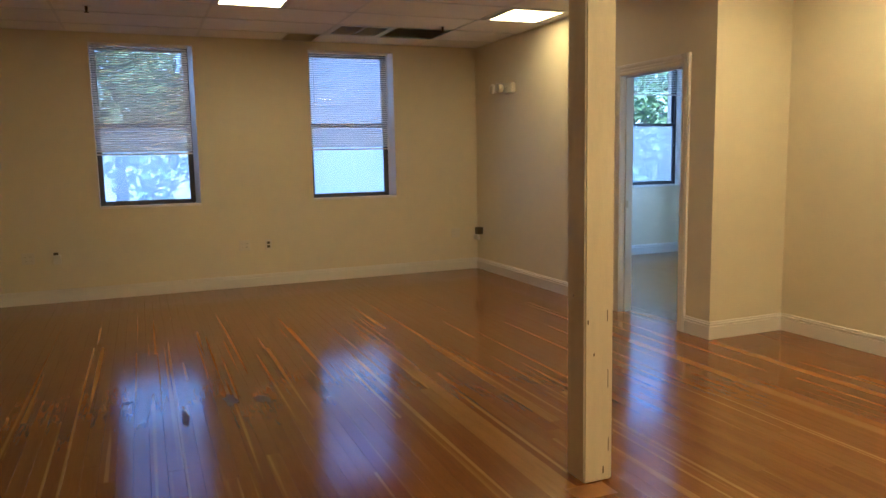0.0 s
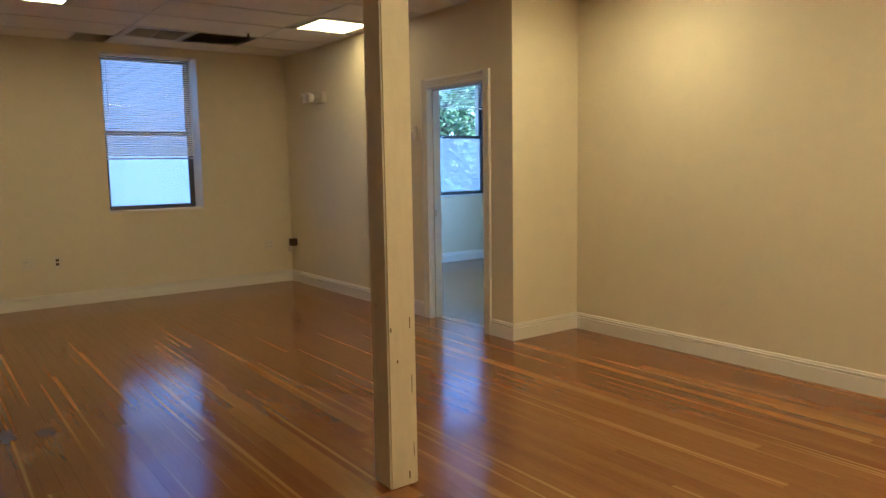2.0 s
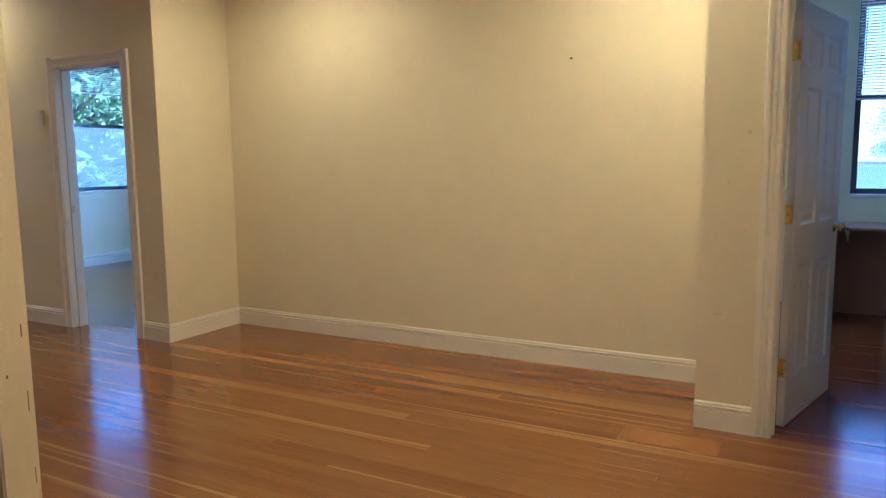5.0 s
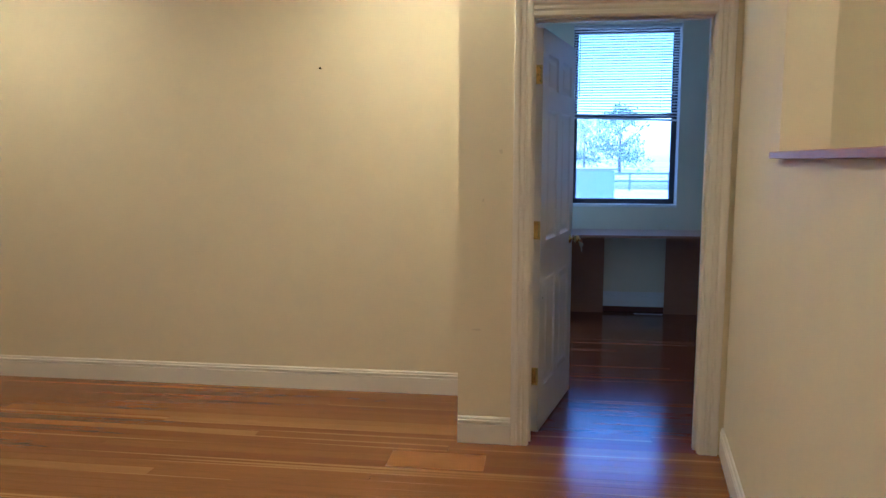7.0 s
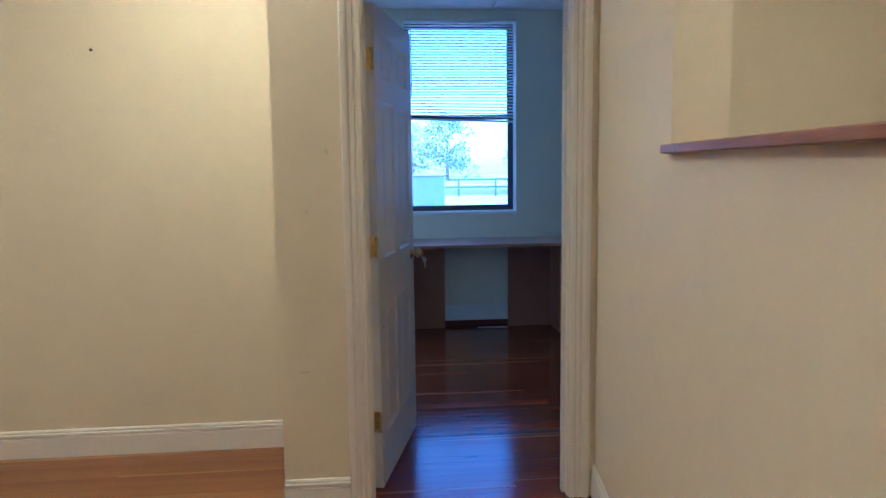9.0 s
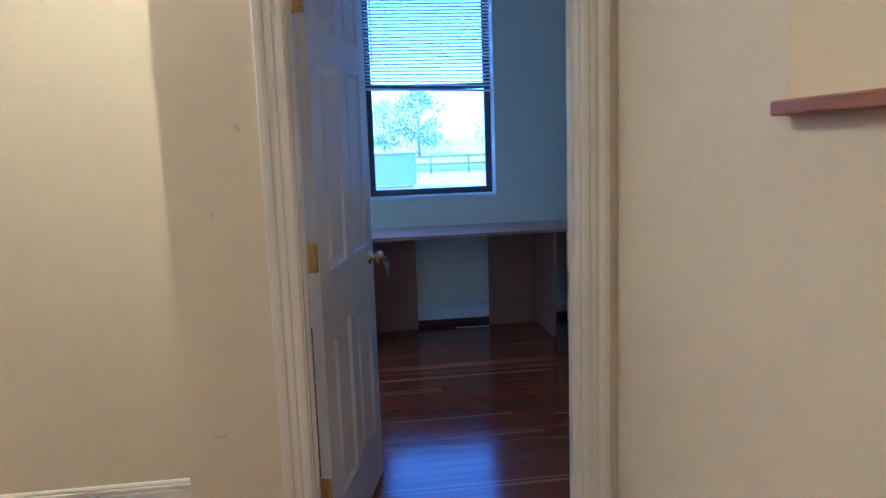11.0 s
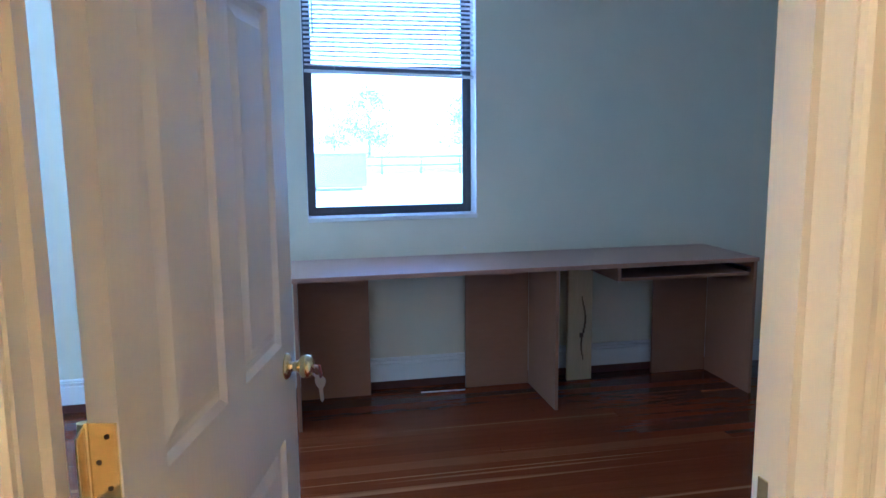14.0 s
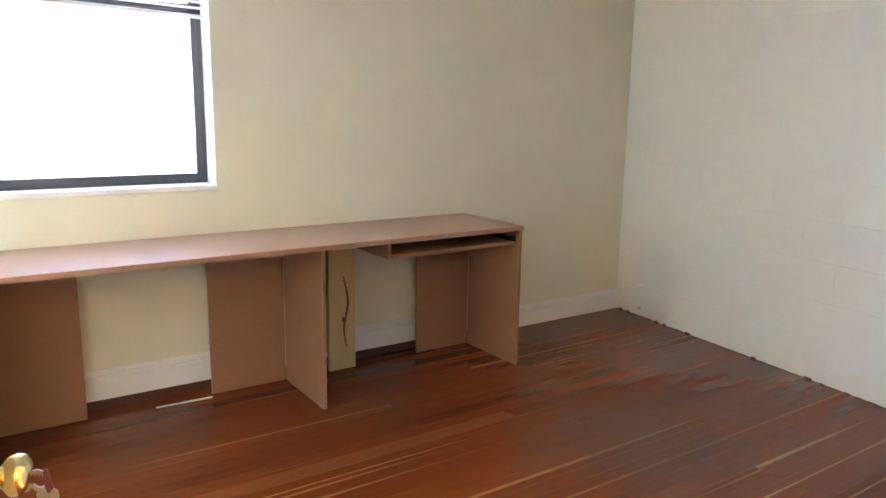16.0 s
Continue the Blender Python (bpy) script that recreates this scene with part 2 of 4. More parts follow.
# Top made lighter than the panels, the window's sheen put into its colour.
M_DESKTOP_SHEEN = mat("tan_laminate_top_sheen", (0.44, 0.27, 0.17), 0.33, var=0.06, scale=3, bump=0.05, bscale=90, stretch=(4, 0.4, 1))
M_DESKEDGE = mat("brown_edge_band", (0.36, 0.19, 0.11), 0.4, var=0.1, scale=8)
M_PINE = mat("bare_pine_board", (0.62, 0.46, 0.24), 0.6, var=0.12, scale=6, bump=0.2, stretch=(3, 3, 0.3))
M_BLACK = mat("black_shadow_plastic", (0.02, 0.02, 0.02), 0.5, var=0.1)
M_LEDGE = mat("varnished_oak_ledge", (0.27, 0.12, 0.06), 0.35, var=0.3, scale=5, bump=0.1, stretch=(0.3, 4, 4))
M_PLASTIC = mat("ivory_plastic", (0.68, 0.64, 0.54), 0.4, var=0.03)
M_DARKPLASTIC = mat("dark_socket_plastic", (0.06, 0.045, 0.03), 0.5, var=0.1)
M_STEEL = mat("galvanised_steel", (0.5, 0.5, 0.5), 0.35, 0.9, var=0.1)
M_DIFF = mat("lit_prismatic_diffuser", (0.8, 0.78, 0.7), 0.5, var=0.03, emit=LAMP_COLOUR, strength=LAMP)
M_DIFF_LOW = mat("dim_prismatic_diffuser", (0.8, 0.78, 0.7), 0.5, var=0.03, emit=LAMP_COLOUR, strength=LAMP_LOW)
M_DIFF_DIM = mat("dimmest_prismatic_diffuser", (0.8, 0.78, 0.7), 0.5, var=0.03, emit=LAMP_COLOUR, strength=LAMP_DIM)
M_DIFF_HIGH = mat("bright_prismatic_diffuser", (0.8, 0.78, 0.7), 0.5, var=0.03, emit=LAMP_COLOUR, strength=LAMP_HIGH)
M_GROUND = mat("bright_paved_yard", (0.34, 0.33, 0.31), 0.9, var=0.2, scale=0.3, tint=(0.16, 0.2, 0.08), tlo=0.55, thi=0.62, tscale=0.06)
M_ROAD = mat("asphalt", (0.07, 0.07, 0.072), 0.9, var=0.2, scale=1)
M_LEAF = mat("tree_leaf", (0.12, 0.19, 0.06), 0.55, var=0.3, scale=2, island=0.5)
M_BARK = mat("tree_bark", (0.13, 0.10, 0.075), 0.9, var=0.3, scale=5, bump=0.6, bscale=20)
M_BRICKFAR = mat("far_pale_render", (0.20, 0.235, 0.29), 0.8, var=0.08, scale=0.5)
M_ROOF = mat("grey_roof", (0.2, 0.2, 0.21), 0.8, var=0.1)
# Blue-grey lightened so that the colour carries the yard's haze.
M_HAZY_BLUE = mat("hazy_blue_grey_paint", (0.26, 0.33, 0.44), 0.25, 0.3, var=0.03, coat=0.5)
M_RUBBER = mat("tyre_rubber", (0.02, 0.02, 0.02), 0.8, var=0.1)

# ---- builders ----


def bm_box(bm, x0, x1, y0, y1, z0, z1, bev=0.0, seg=1):
    """Adds a box, its edges rounded by bev."""
    t = bmesh.new() if bev else bm
    vs = [t.verts.new(c) for c in ((x0, y0, z0), (x1, y0, z0), (x1, y1, z0), (x0, y1, z0), (x0, y0, z1), (x1, y0, z1), (x1, y1, z1), (x0, y1, z1))]
    for q in ((3, 2, 1, 0), (4, 5, 6, 7), (0, 1, 5, 4), (1, 2, 6, 5), (2, 3, 7, 6), (3, 0, 4, 7)):
        t.faces.new([vs[i] for i in q])
    if bev:
        bmesh.ops.bevel(t, geom=t.edges[:], offset=bev, segments=seg, affect="EDGES", clamp_overlap=True)
        me = bpy.data.meshes.new("tmp")
        t.to_mesh(me)
        t.free()
        bm.from_mesh(me)
        bpy.data.meshes.remove(me)
    return bm


def box(x0, x1, y0, y1, z0, z1, bev=0.0, seg=1):
    return bm_box(bmesh.new(), x0, x1, y0, y1, z0, z1, bev, seg)


def lathe(profile, n=20, axis="z"):
    """A turned body from (radius, height) pairs."""
    bm = bmesh.new()
    rings = []
    for r, h in profile:
        ring = []
        for i in range(n):
            a = 2 * math.pi * i / n
            p = (r * math.cos(a), r * math.sin(a), h)
            ring.append(bm.verts.new(p if axis == "z" else (h, p[0], p[1]) if axis == "x" else (p[0], h, p[1])))
        rings.append(ring)
    for a, b in zip(rings, rings[1:]):
        for i in range(n):
            bm.faces.new((a[i], a[(i + 1) % n], b[(i + 1) % n], b[i]))
    bm.faces.new(rings[0][::-1])
    bm.faces.new(rings[-1])
    bmesh.ops.recalc_face_normals(bm, faces=bm.faces[:])
    return bm


def extrude(outline, axis, a, b):
    """A prism: a closed outline of (u, v) pairs carried along an axis from a to b."""
    bm = bmesh.new()
    put = {"x": lambda u, v, w: (w, u, v), "y": lambda u, v, w: (u, w, v), "z": lambda u, v, w: (u, v, w)}[axis]
    e = [[bm.verts.new(put(u, v, w)) for u, v in outline] for w in (a, b)]
    n = len(outline)
    for i in range(n):
        bm.faces.new((e[0][i], e[0][(i + 1) % n], e[1][(i + 1) % n], e[1][i]))
    bm.faces.new(e[0][::-1])
    bm.faces.new(e[1])
    bmesh.ops.recalc_face_normals(bm, faces=bm.faces[:])
    return bm


def mesh_of(name, bm, material, smooth=False):
    me = bpy.data.meshes.new(name)
    bm.to_mesh(me)
    bm.free()
    me.materials.append(material)
    if smooth:
        for p in me.polygons:
            p.use_smooth = True
    return me


def part(name, bm, material, parent, label="", smooth=False):
    ob = new(name, mesh_of(name, bm, material, smooth))
    ob.parent = parent
    if label:
        tagged(ob, label)
    return ob


def shared(name, me, parent, m):
    ob = new(name, me)
    ob.parent = parent
    ob.matrix_local = m
    return ob


def solid(name, bm, material, label, category, group="", kind="", smooth=False):
    return tagged(new(name, mesh_of(name, bm, material, smooth)), label, category, group, kind)


def thing(name, m, label, category, group="", kind=""):
    ob = new(name)
    ob.empty_display_size = 0.1
    ob.matrix_world = m
    return tagged(ob, label, category, group, kind)


def wall(name, axis, c0, c1, a0, a1, z0, z1, holes=(), material=None, label="smooth wall painted warm cream"):
    """A wall slab: thickness c0 to c1 across, a0 to a1 along its axis, with openings (a, b, bottom, top) right through it."""
    bm = bmesh.new()

    def piece(u0, u1, w0, w1):
        if u1 - u0 > 1e-4 and w1 - w0 > 1e-4:
            bm_box(bm, u0, u1, c0, c1, w0, w1) if axis == "x" else bm_box(bm, c0, c1, u0, u1, w0, w1)

    at = a0
    for u0, u1, w0, w1 in sorted(holes):
        piece(at, u0, z0, z1)
        piece(u0, u1, z0, w0)
        piece(u0, u1, w1, z1)
        at = u1
    piece(at, a1, z0, z1)
    return solid(name, bm, material or M_WALL, label, "wall", kind="structure")


# ---- plan ----
XE, XA, XR, XO = 4.078, 4.79, 4.195, 7.39      # east wall, alcove back, rooms' near side, outer wall
YN, YA0, YA1, YH, YS = 8.64, 0.92, 4.61, -0.345, -3.44
YR3 = 3.6                                      # north side of the office
SKEW_DEG = 7.3                                  # the block wall stands askew
XW, TOP, CEIL, CEIL3 = -3.6, 3.15, 2.68, 2.65
D3 = (-0.229, 0.572, 2.035)                     # office doorway
D1 = (4.955, 5.715, 2.035)                      # doorway of the far room
WZ = (0.945, 2.588)
WINDOWS = [(-0.155, 0.83), (2.037, 3.03), (6.25, 7.24)]
E3 = (-0.675, 0.268, 0.982, 2.575)
LEDGE = (-3.2, -1.021, 1.415, 2.5)

wall("wall_north", "x", YN, YN + 0.32, XW - 0.2, XO + 0.32, -0.3, TOP, [(a, b, *WZ) for a, b in WINDOWS])
# The last two holes belong to the added, unseen windows.
wall("wall_east_outer", "y", XO, XO + 0.32, YS - 0.3, YN, -0.3, TOP, [E3, (2.3, 3.24, E3[2], E3[3]), (6.3, 7.24, E3[2], E3[3])])
wall("wall_partition_far", "y", XE, XR, YA1, YN, -0.02, TOP, [(D1[0] - 0.02, D1[1] + 0.02, -0.02, D1[2] + 0.02)])
wall("wall_alcove_north", "x", YA1, YA1 + 0.115, XR, XO, -0.02, TOP)
wall("wall_alcove_back", "y", XA, XA + 0.115, YA0 - 0.115, YA1, -0.02, TOP)
wall("wall_alcove_south", "x", YA0 - 0.115, YA0, XR, XA, -0.02, TOP)
wall("wall_office_door", "y", XE, XR, YH - 0.145, YA0, -0.02, TOP, [(D3[0] - 0.02, D3[1] + 0.02, -0.02, D3[2] + 0.02)])
wall("wall_office_west", "y", XE, XR, YS, YH - 0.145, -0.02, TOP)
wall("wall_office_north", "x", YR3, YR3 + 0.115, XA + 0.115, XO, -0.02, TOP)
HALL = pose(XE, YH, 0, 0, 0, -7.2)                # the hall wall stands askew too
wall("wall_hall", "x", -0.145, 0, -7.75, 0.02, -0.02, TOP, [LEDGE]).matrix_world = HALL
wall("wall_south", "x", YS - 0.3, YS - 0.012, XW - 0.2, XO, -0.3, TOP)
wall("wall_west", "y", XW - 0.2, XW, YS, YN, -0.3, TOP)
wall("wall_stair", "x", -1.75, -1.6, XW, XE, -0.02, TOP)

# floors below the strips, roof above
solid("subfloor", box(XW, XO, YS, YN, -0.3, -0.02), M_SUB, "dark boards under the strip floor", "floor", kind="structure")
solid("roof", box(XW - 0.2, XO + 0.32, YS - 0.3, YN + 0.32, TOP, TOP + 0.2), M_PLENUM, "dark roof deck above the hung ceiling", "roof", kind="structure")


# ---- ceilings ----
def ceiling(name, x0, x1, y0, y1, z, xs, ys, gaps, bars=True):
    """A hung ceiling: its tiles in one mesh, the T-bars in another. gaps: cells left out, as (x0, x1, y0, y1)."""
    bm = bmesh.new()
    ex = [x0] + sorted(v for v in xs if x0 < v < x1) + [x1]
    ey = [y0] + sorted(v for v in ys if y0 < v < y1) + [y1]
    for a, b in zip(ex, ex[1:]):
        for c, d in zip(ey, ey[1:]):
            runs = [(a, b)]
            for g in gaps:
                if g[2] < (c + d) / 2 < g[3]:
                    runs = [r for u, v in runs for r in ((u, min(v, g[0])), (max(u, g[1]), v)) if r[1] - r[0] > 0.02]
            for u, v in runs:
                sag = random.uniform(0, 0.002)
                bm_box(bm, u + 0.004, v - 0.004, c + 0.004, d - 0.004, z + 0.002 - sag, z + 0.016)
    solid(name, bm, M_TILE, "white mineral-fibre lay-in ceiling tiles", "ceiling", kind="structure")
    if bars:
        bm = bmesh.new()
        for v in ex[1:-1]:
            bm_box(bm, v - 0.011, v + 0.011, y0, y1, z - 0.004, z - 0.0005)
        for v in ey[1:-1]:
            bm_box(bm, x0, x1, v - 0.011, v + 0.011, z - 0.0055, z - 0.002)
        for g in gaps:
            for v in (g[0], g[1]):
                bm_box(bm, v - 0.011, v + 0.011, g[2], g[3], z - 0.004, z - 0.0008)
        solid(name + "_grid", bm, M_GRID, "thin white metal ceiling grid", "ceiling grid", kind="structure")
        bm = bmesh.new()
        bm_box(bm, x0, x1, y1 - 0.02, y1, z - 0.003, z - 0.0004)
        bm_box(bm, x1 - 0.02, x1, YA1 if name == "ceiling" else y0, y1 - 0.02, z - 0.003, z - 0.0004)
        solid(name + "_edge_trim", bm, M_GRID, "white wall angle round the ceiling", "trim", kind="structure")


GX = [2.10 + 1.22 * k for k in range(-5, 3)]
GY = [8.16 - 0.61 * k for k in range(0, 20)]
# First two seen, next two inferred from wall wash, last two added unseen.
LIGHTS = [(0.88, 6.33), (3.36, 6.33), (3.7, 3.28), (3.7, 0.92), (1.0, 0.23), (2.1, 1.45)]
VENT, HOLE, SLIP = (2.10, 2.71, 7.55, 8.16), (2.71, 3.32, 7.55, 8.16), (1.74, 2.09, 8.2, 8.62)
ceiling("ceiling", XW, XE, YH - 0.145, YN, CEIL, GX, GY, [(x, x + 0.6, y, y + 0.61) for x, y in LIGHTS] + [VENT, HOLE, SLIP])
ceiling("ceiling_alcove", XE, XA, YA0, YA1, CEIL, [4.54], GY, [(x, x + 0.6, y, y + 0.61) for x, y in LIGHTS])
ceiling("ceiling_far_room", XR, XO, YA1 + 0.115, YN, CEIL, [4.9, 6.12], GY, [])
ceiling("ceiling_office", XR, XO, YS, YR3, CEIL3, [4.9, 6.12], [-2.9, -1.68, -0.46, 0.76], [], bars=False)
ceiling("ceiling_stair", XW, XE, -1.6, YH - 0.145, CEIL, GX, [-0.74, -1.35], [(2.1, 2.7, -1.35, -0.74)])


def troffer(x, y, lens):
    t = thing("ceiling_light", pose(x, y, CEIL), "square lay-in ceiling light, seen or added, lit warm, prismatic lens", "ceiling light", "ceiling lights")
    fr = bmesh.new()
    for a in ((0.012, 0.59, 0.012, 0.05), (0.012, 0.59, 0.56, 0.598), (0.012, 0.05, 0.05, 0.56), (0.552, 0.59, 0.05, 0.56)):
        bm_box(fr, *a, -0.008, 0.012)
    part("frame", fr, M_GRID, t)
    part("diffuser", box(0.05, 0.552, 0.05, 0.56, -0.003, 0.006), lens, t, "glowing acrylic diffuser")
    part("housing", box(0.02, 0.585, 0.02, 0.59, 0.014, 0.11), M_GRID, t)
    return t


# The extra lamp is added unseen to light the stair space.
for (x, y), lens in zip(LIGHTS + [(2.1, -1.35)], (M_DIFF, M_DIFF_DIM, M_DIFF, M_DIFF_HIGH, M_DIFF_LOW, M_DIFF_LOW, M_DIFF)):
    troffer(x, y, lens)


# ---- trim ----
BASE = ((0, 0), (0.016, 0), (0.016, 0.096), (0.008, 0.099), (0.008, 0.103), (0.016, 0.106), (0.016, 0.116), (0.008, 0.119), (0.008, 0.123), (0.012, 0.126), (0.007, 0.134), (0, 0.134))


def baseboard(axis, at, side, a, b):
    """A moulded baseboard on a wall face at `at`, standing out to side (+1 or -1)."""
    out = [(at + side * u, v + 0.001) for u, v in BASE]
    return solid("baseboard", extrude(out, axis, a, b), M_TRIM, "white moulded wooden baseboard with two grooves", "baseboard", kind="structure")


CAS = ((0, 0), (0.012, 0), (0.016, 0.006), (0.016, 0.02), (0.011, 0.024), (0.011, 0.030), (0.015, 0.034), (0.015, 0.042), (0.012, 0.046), (0.012, 0.052), (0.019, 0.058), (0.021, 0.066), (0.021, 0.080), (0.017, 0.084), (0, 0.084))

baseboard("x", YN, -1, XW, XE)
baseboard("y", XE, -1, D1[1] + 0.086, YN - 0.016)
baseboard("y", XE, -1, YA1 - 0.016, D1[0] - 0.086)
baseboard("x", YA1, -1, XE, XA)
baseboard("y", XA, -1, YA0, YA1 - 0.016)
baseboard("y", XE, -1, D3[1] + 0.086, YA0)
baseboard("x", 0, 1, -7.7, 0).matrix_world = HALL
baseboard("x", YN, -1, XR, XO)
baseboard("y", XO, -1, YA1 + 0.115, YN - 0.016)
baseboard("y", XO, -1, YS, -2.4)
# Raised 45 mm to fit the camera's view; the band below is painted shade.
baseboard("y", XO, -1, -2.4, YR3).matrix_world = pose(0, 0, 0.045)
solid("floor_gap", box(XO - 0.012, XO, -2.4, YR3, 0.0, 0.045), M_BASE_SHADE, "dark red band of painted shade under the raised baseboard", "gap", kind="structure")
baseboard("x", YR3, -1, XA + 0.12, XO - 0.016)


def doorway(name, x0, x1, ya, yb, top, label):
    """A lined doorway in a wall that runs along y: jambs, head, stops and moulded casings on both sides."""
    t = thing(name, pose(0, 0, 0), label, "door frame", kind="structure")
    for y0, y1 in ((ya - 0.02, ya), (yb, yb + 0.02)):
        part("jamb", box(x0 - 0.001, x1 + 0.001, y0, y1, 0.0, top), M_TRIM, t)
    part("head", box(x0 - 0.001, x1 + 0.001, ya - 0.02, yb + 0.02, top, top + 0.02), M_TRIM, t)
    xs = x0 + 0.045
    for y0, y1 in ((ya, ya + 0.011), (yb - 0.011, yb)):
        part("stop", box(xs, xs + 0.032, y0, y1, 0.0, top), M_TRIM, t)
    part("stop", box(xs, xs + 0.032, ya + 0.011, yb - 0.011, top - 0.011, top), M_TRIM, t)
    for xf, s in ((x0, -1), (x1, 1)):
        for y, d in ((ya - 0.004, -1), (yb + 0.004, 1)):
            part("casing", extrude([(xf + s * u, y + d * v) for u, v in CAS], "z", 0.001, top + 0.088), M_TRIM, t)
        part("head_casing", extrude([(xf + s * u * 0.98, top + 0.004 + v) for u, v in CAS], "y", ya - 0.004, yb + 0.004), M_TRIM, t)
    return t


f1 = doorway("door_frame_1", XE, XR, *D1, "white moulded door casing round an open doorway")
part("strike_plate", box(XE + 0.05, XE + 0.075, D1[1] - 0.013, D1[1] - 0.010, 0.92, 0.98, 0.001), M_NICKEL, f1, "small metal strike plate")
f3 = doorway("door_frame_2", XE, XR, *D3, "white moulded door casing of the office doorway")
part("strike_plate", box(XR - 0.035, XR - 0.008, D3[0] + 0.0005, D3[0] + 0.003, 0.90, 0.97, 0.001), M_BRASS, f3, "brass strike plate")

# pass-through ledge
led = solid("window_ledge", box(LEDGE[0] - 0.04, LEDGE[1] - 0.004, -0.16, 0.03, LEDGE[2] - 0.018, LEDGE[2] + 0.004, 0.003), M_LEDGE, "varnished brown oak ledge capping the half wall", "ledge", kind="structure")
led.matrix_world = HALL


# ---- windows ----
def window(name, w, z0, z1, m, label, mesh=None, filler=0.0):
    """A double-hung aluminium window in a plastered reveal, along local x from 0 to w; local y runs outwards from the room's face."""
    t = thing(name, m, label, "window", kind="structure")
    d0, d1 = 0.13, 0.19
    full, w = w, w - filler
    fr = bmesh.new()
    k = 0.03
    for a in ((0, k, z0, z1), (w - k, w, z0, z1), (k, w - k, z0, z0 + 0.022), (k, w - k, z1 - 0.03, z1)):
        bm_box(fr, a[0], a[1], d0, d1, a[2], a[3])
    part("window_frame", fr, M_FRAME, t)
    mid = z0 + (z1 - z0) * 0.502
    for nm, b, c, e in (("lower_sash", z0 + 0.022, mid + 0.02, 0.0), ("upper_sash", mid - 0.02, z1 - 0.03, 0.03)):
        s = bmesh.new()
        for a in ((k, k + 0.022, b, c), (w - k - 0.022, w - k, b, c), (k + 0.022, w - k - 0.022, b, b + 0.026), (k + 0.022, w - k - 0.022, c - 0.03, c)):
            bm_box(s, a[0], a[1], d0 + 0.003 + e, d0 + 0.027 + e, a[2], a[3])
        sash = part(nm, s, M_FRAME, t)
        g = part("pane", box(k + 0.022, w - k - 0.022, d0 + 0.013 + e, d0 + 0.017 + e, b + 0.026, c - 0.03), M_GLASS, sash)
        g.visible_shadow = False
    # Sheet added to lay haze over the view outside.
    screen = part("haze_screen", box(k, w - k, d1 - 0.012, d1 - 0.009, z0 + 0.022, mid), mesh or M_HAZE_SCREEN, t, "fine grey mesh added to veil the view with haze")
    screen.visible_shadow = False
    part("window_sill", box(0.002, full - 0.002, -0.006, d0, z0 - 0.022, z0 + 0.003, 0.003), M_TRIM, t, "white painted sill")
    lin = bmesh.new()
    bm_box(lin, 0.0005, 0.006, 0.0, d0, z0 + 0.003, z1 - 0.006)
    if filler:
        part("splayed_reveal", extrude([(w, d0), (w, d1), (full - 0.0005, d1), (full - 0.0005, 0.0), (full - 0.003, 0.0)], "z", z0 + 0.003, z1 - 0.006), M_TRIM, t)
    else:
        bm_box(lin, w - 0.006, w - 0.0005, 0.0, d0, z0 + 0.003, z1 - 0.006)
    bm_box(lin, 0.0005, full - 0.0005, 0.0, d0, z1 - 0.006, z1 - 0.0005)
    part("reveal_lining", lin, M_TRIM, t)
    return t


def slat_mesh(w):
    """One curved slat, 25 mm deep."""
    out = []
    for k in range(5):
        u = -0.0125 + 0.025 * k / 4
        out.append((u, 0.0022 * (1 - (u / 0.0125) ** 2)))
    out += [(u, v - 0.0006) for u, v in out[::-1]]
    return mesh_of("slat", extrude(out, "x", 0.012, w - 0.012), M_SLAT)


def blind(w, z_top, z_bot, m, label, tilt, skew=0.0):
    """A mini blind hung in the reveal, let down from z_top to z_bot; skew: how far its rail sags towards the far end."""
    t = thing("mini_blind", m, label, "window blind", "mini blinds")
    y = 0.034
    part("head_rail", box(0.008, w - 0.008, y - 0.014, y + 0.014, z_top - 0.026, z_top, 0.002), M_SLAT, t)
    me = slat_mesh(w)
    n = int((z_top - 0.04 - z_bot) / 0.0235)
    for k in range(n):
        z = z_top - 0.045 - (z_top - 0.055 - z_bot) * k / n
        drop = skew * max(0.0, (k - n * 0.75) / (n * 0.25)) / w
        shared("slat", me, t, pose(0, y, z, tilt + random.uniform(-2, 2), math.degrees(math.atan(drop)), 0))
    rail = part("bottom_rail", box(0.01, w - 0.01, -0.012, 0.012, -0.008, 0.008, 0.003), M_SLAT, t)
    rail.matrix_local = pose(0, y, z_bot, 0, math.degrees(math.atan(skew / w)), 0)
    for u in (0.18, 0.82):
        part("ladder_cord", box(w * u - 0.001, w * u + 0.001, y - 0.0150, y - 0.0135, z_bot, z_top - 0.026), M_CORD, t)
    part("tilt_wand", lathe([(0.004, z_top - 0.62), (0.004, z_top - 0.03)], 8), M_CORD, t).matrix_local = pose(0.06, y - 0.024, 0)
    return t


FILL = (0.045, 0.05, 0.0)                      # widths of the splays beside the frames, shaped to fit the camera's view
LOWER = [1.475, 1.495, 2.17]
for k, ((a, b), zb) in enumerate(zip(WINDOWS, LOWER)):
    window(f"window_{k + 1}", b - a, *WZ, pose(a, YN, 0), "dark aluminium double-hung window in a white plastered reveal", filler=FILL[k])
    blind(b - a - FILL[k], WZ[1] - 0.008, zb, pose(a, YN, 0), ("white mini blind drawn half down", "white mini blind drawn two thirds down", "white mini blind pulled up high")[k], (52, 43, 28)[k])
window("window_4", E3[1] - E3[0], E3[2], E3[3], pose(XO, E3[1], 0, 0, 0, -90), "dark aluminium double-hung window above the desk", M_THIN_HAZE_SCREEN)
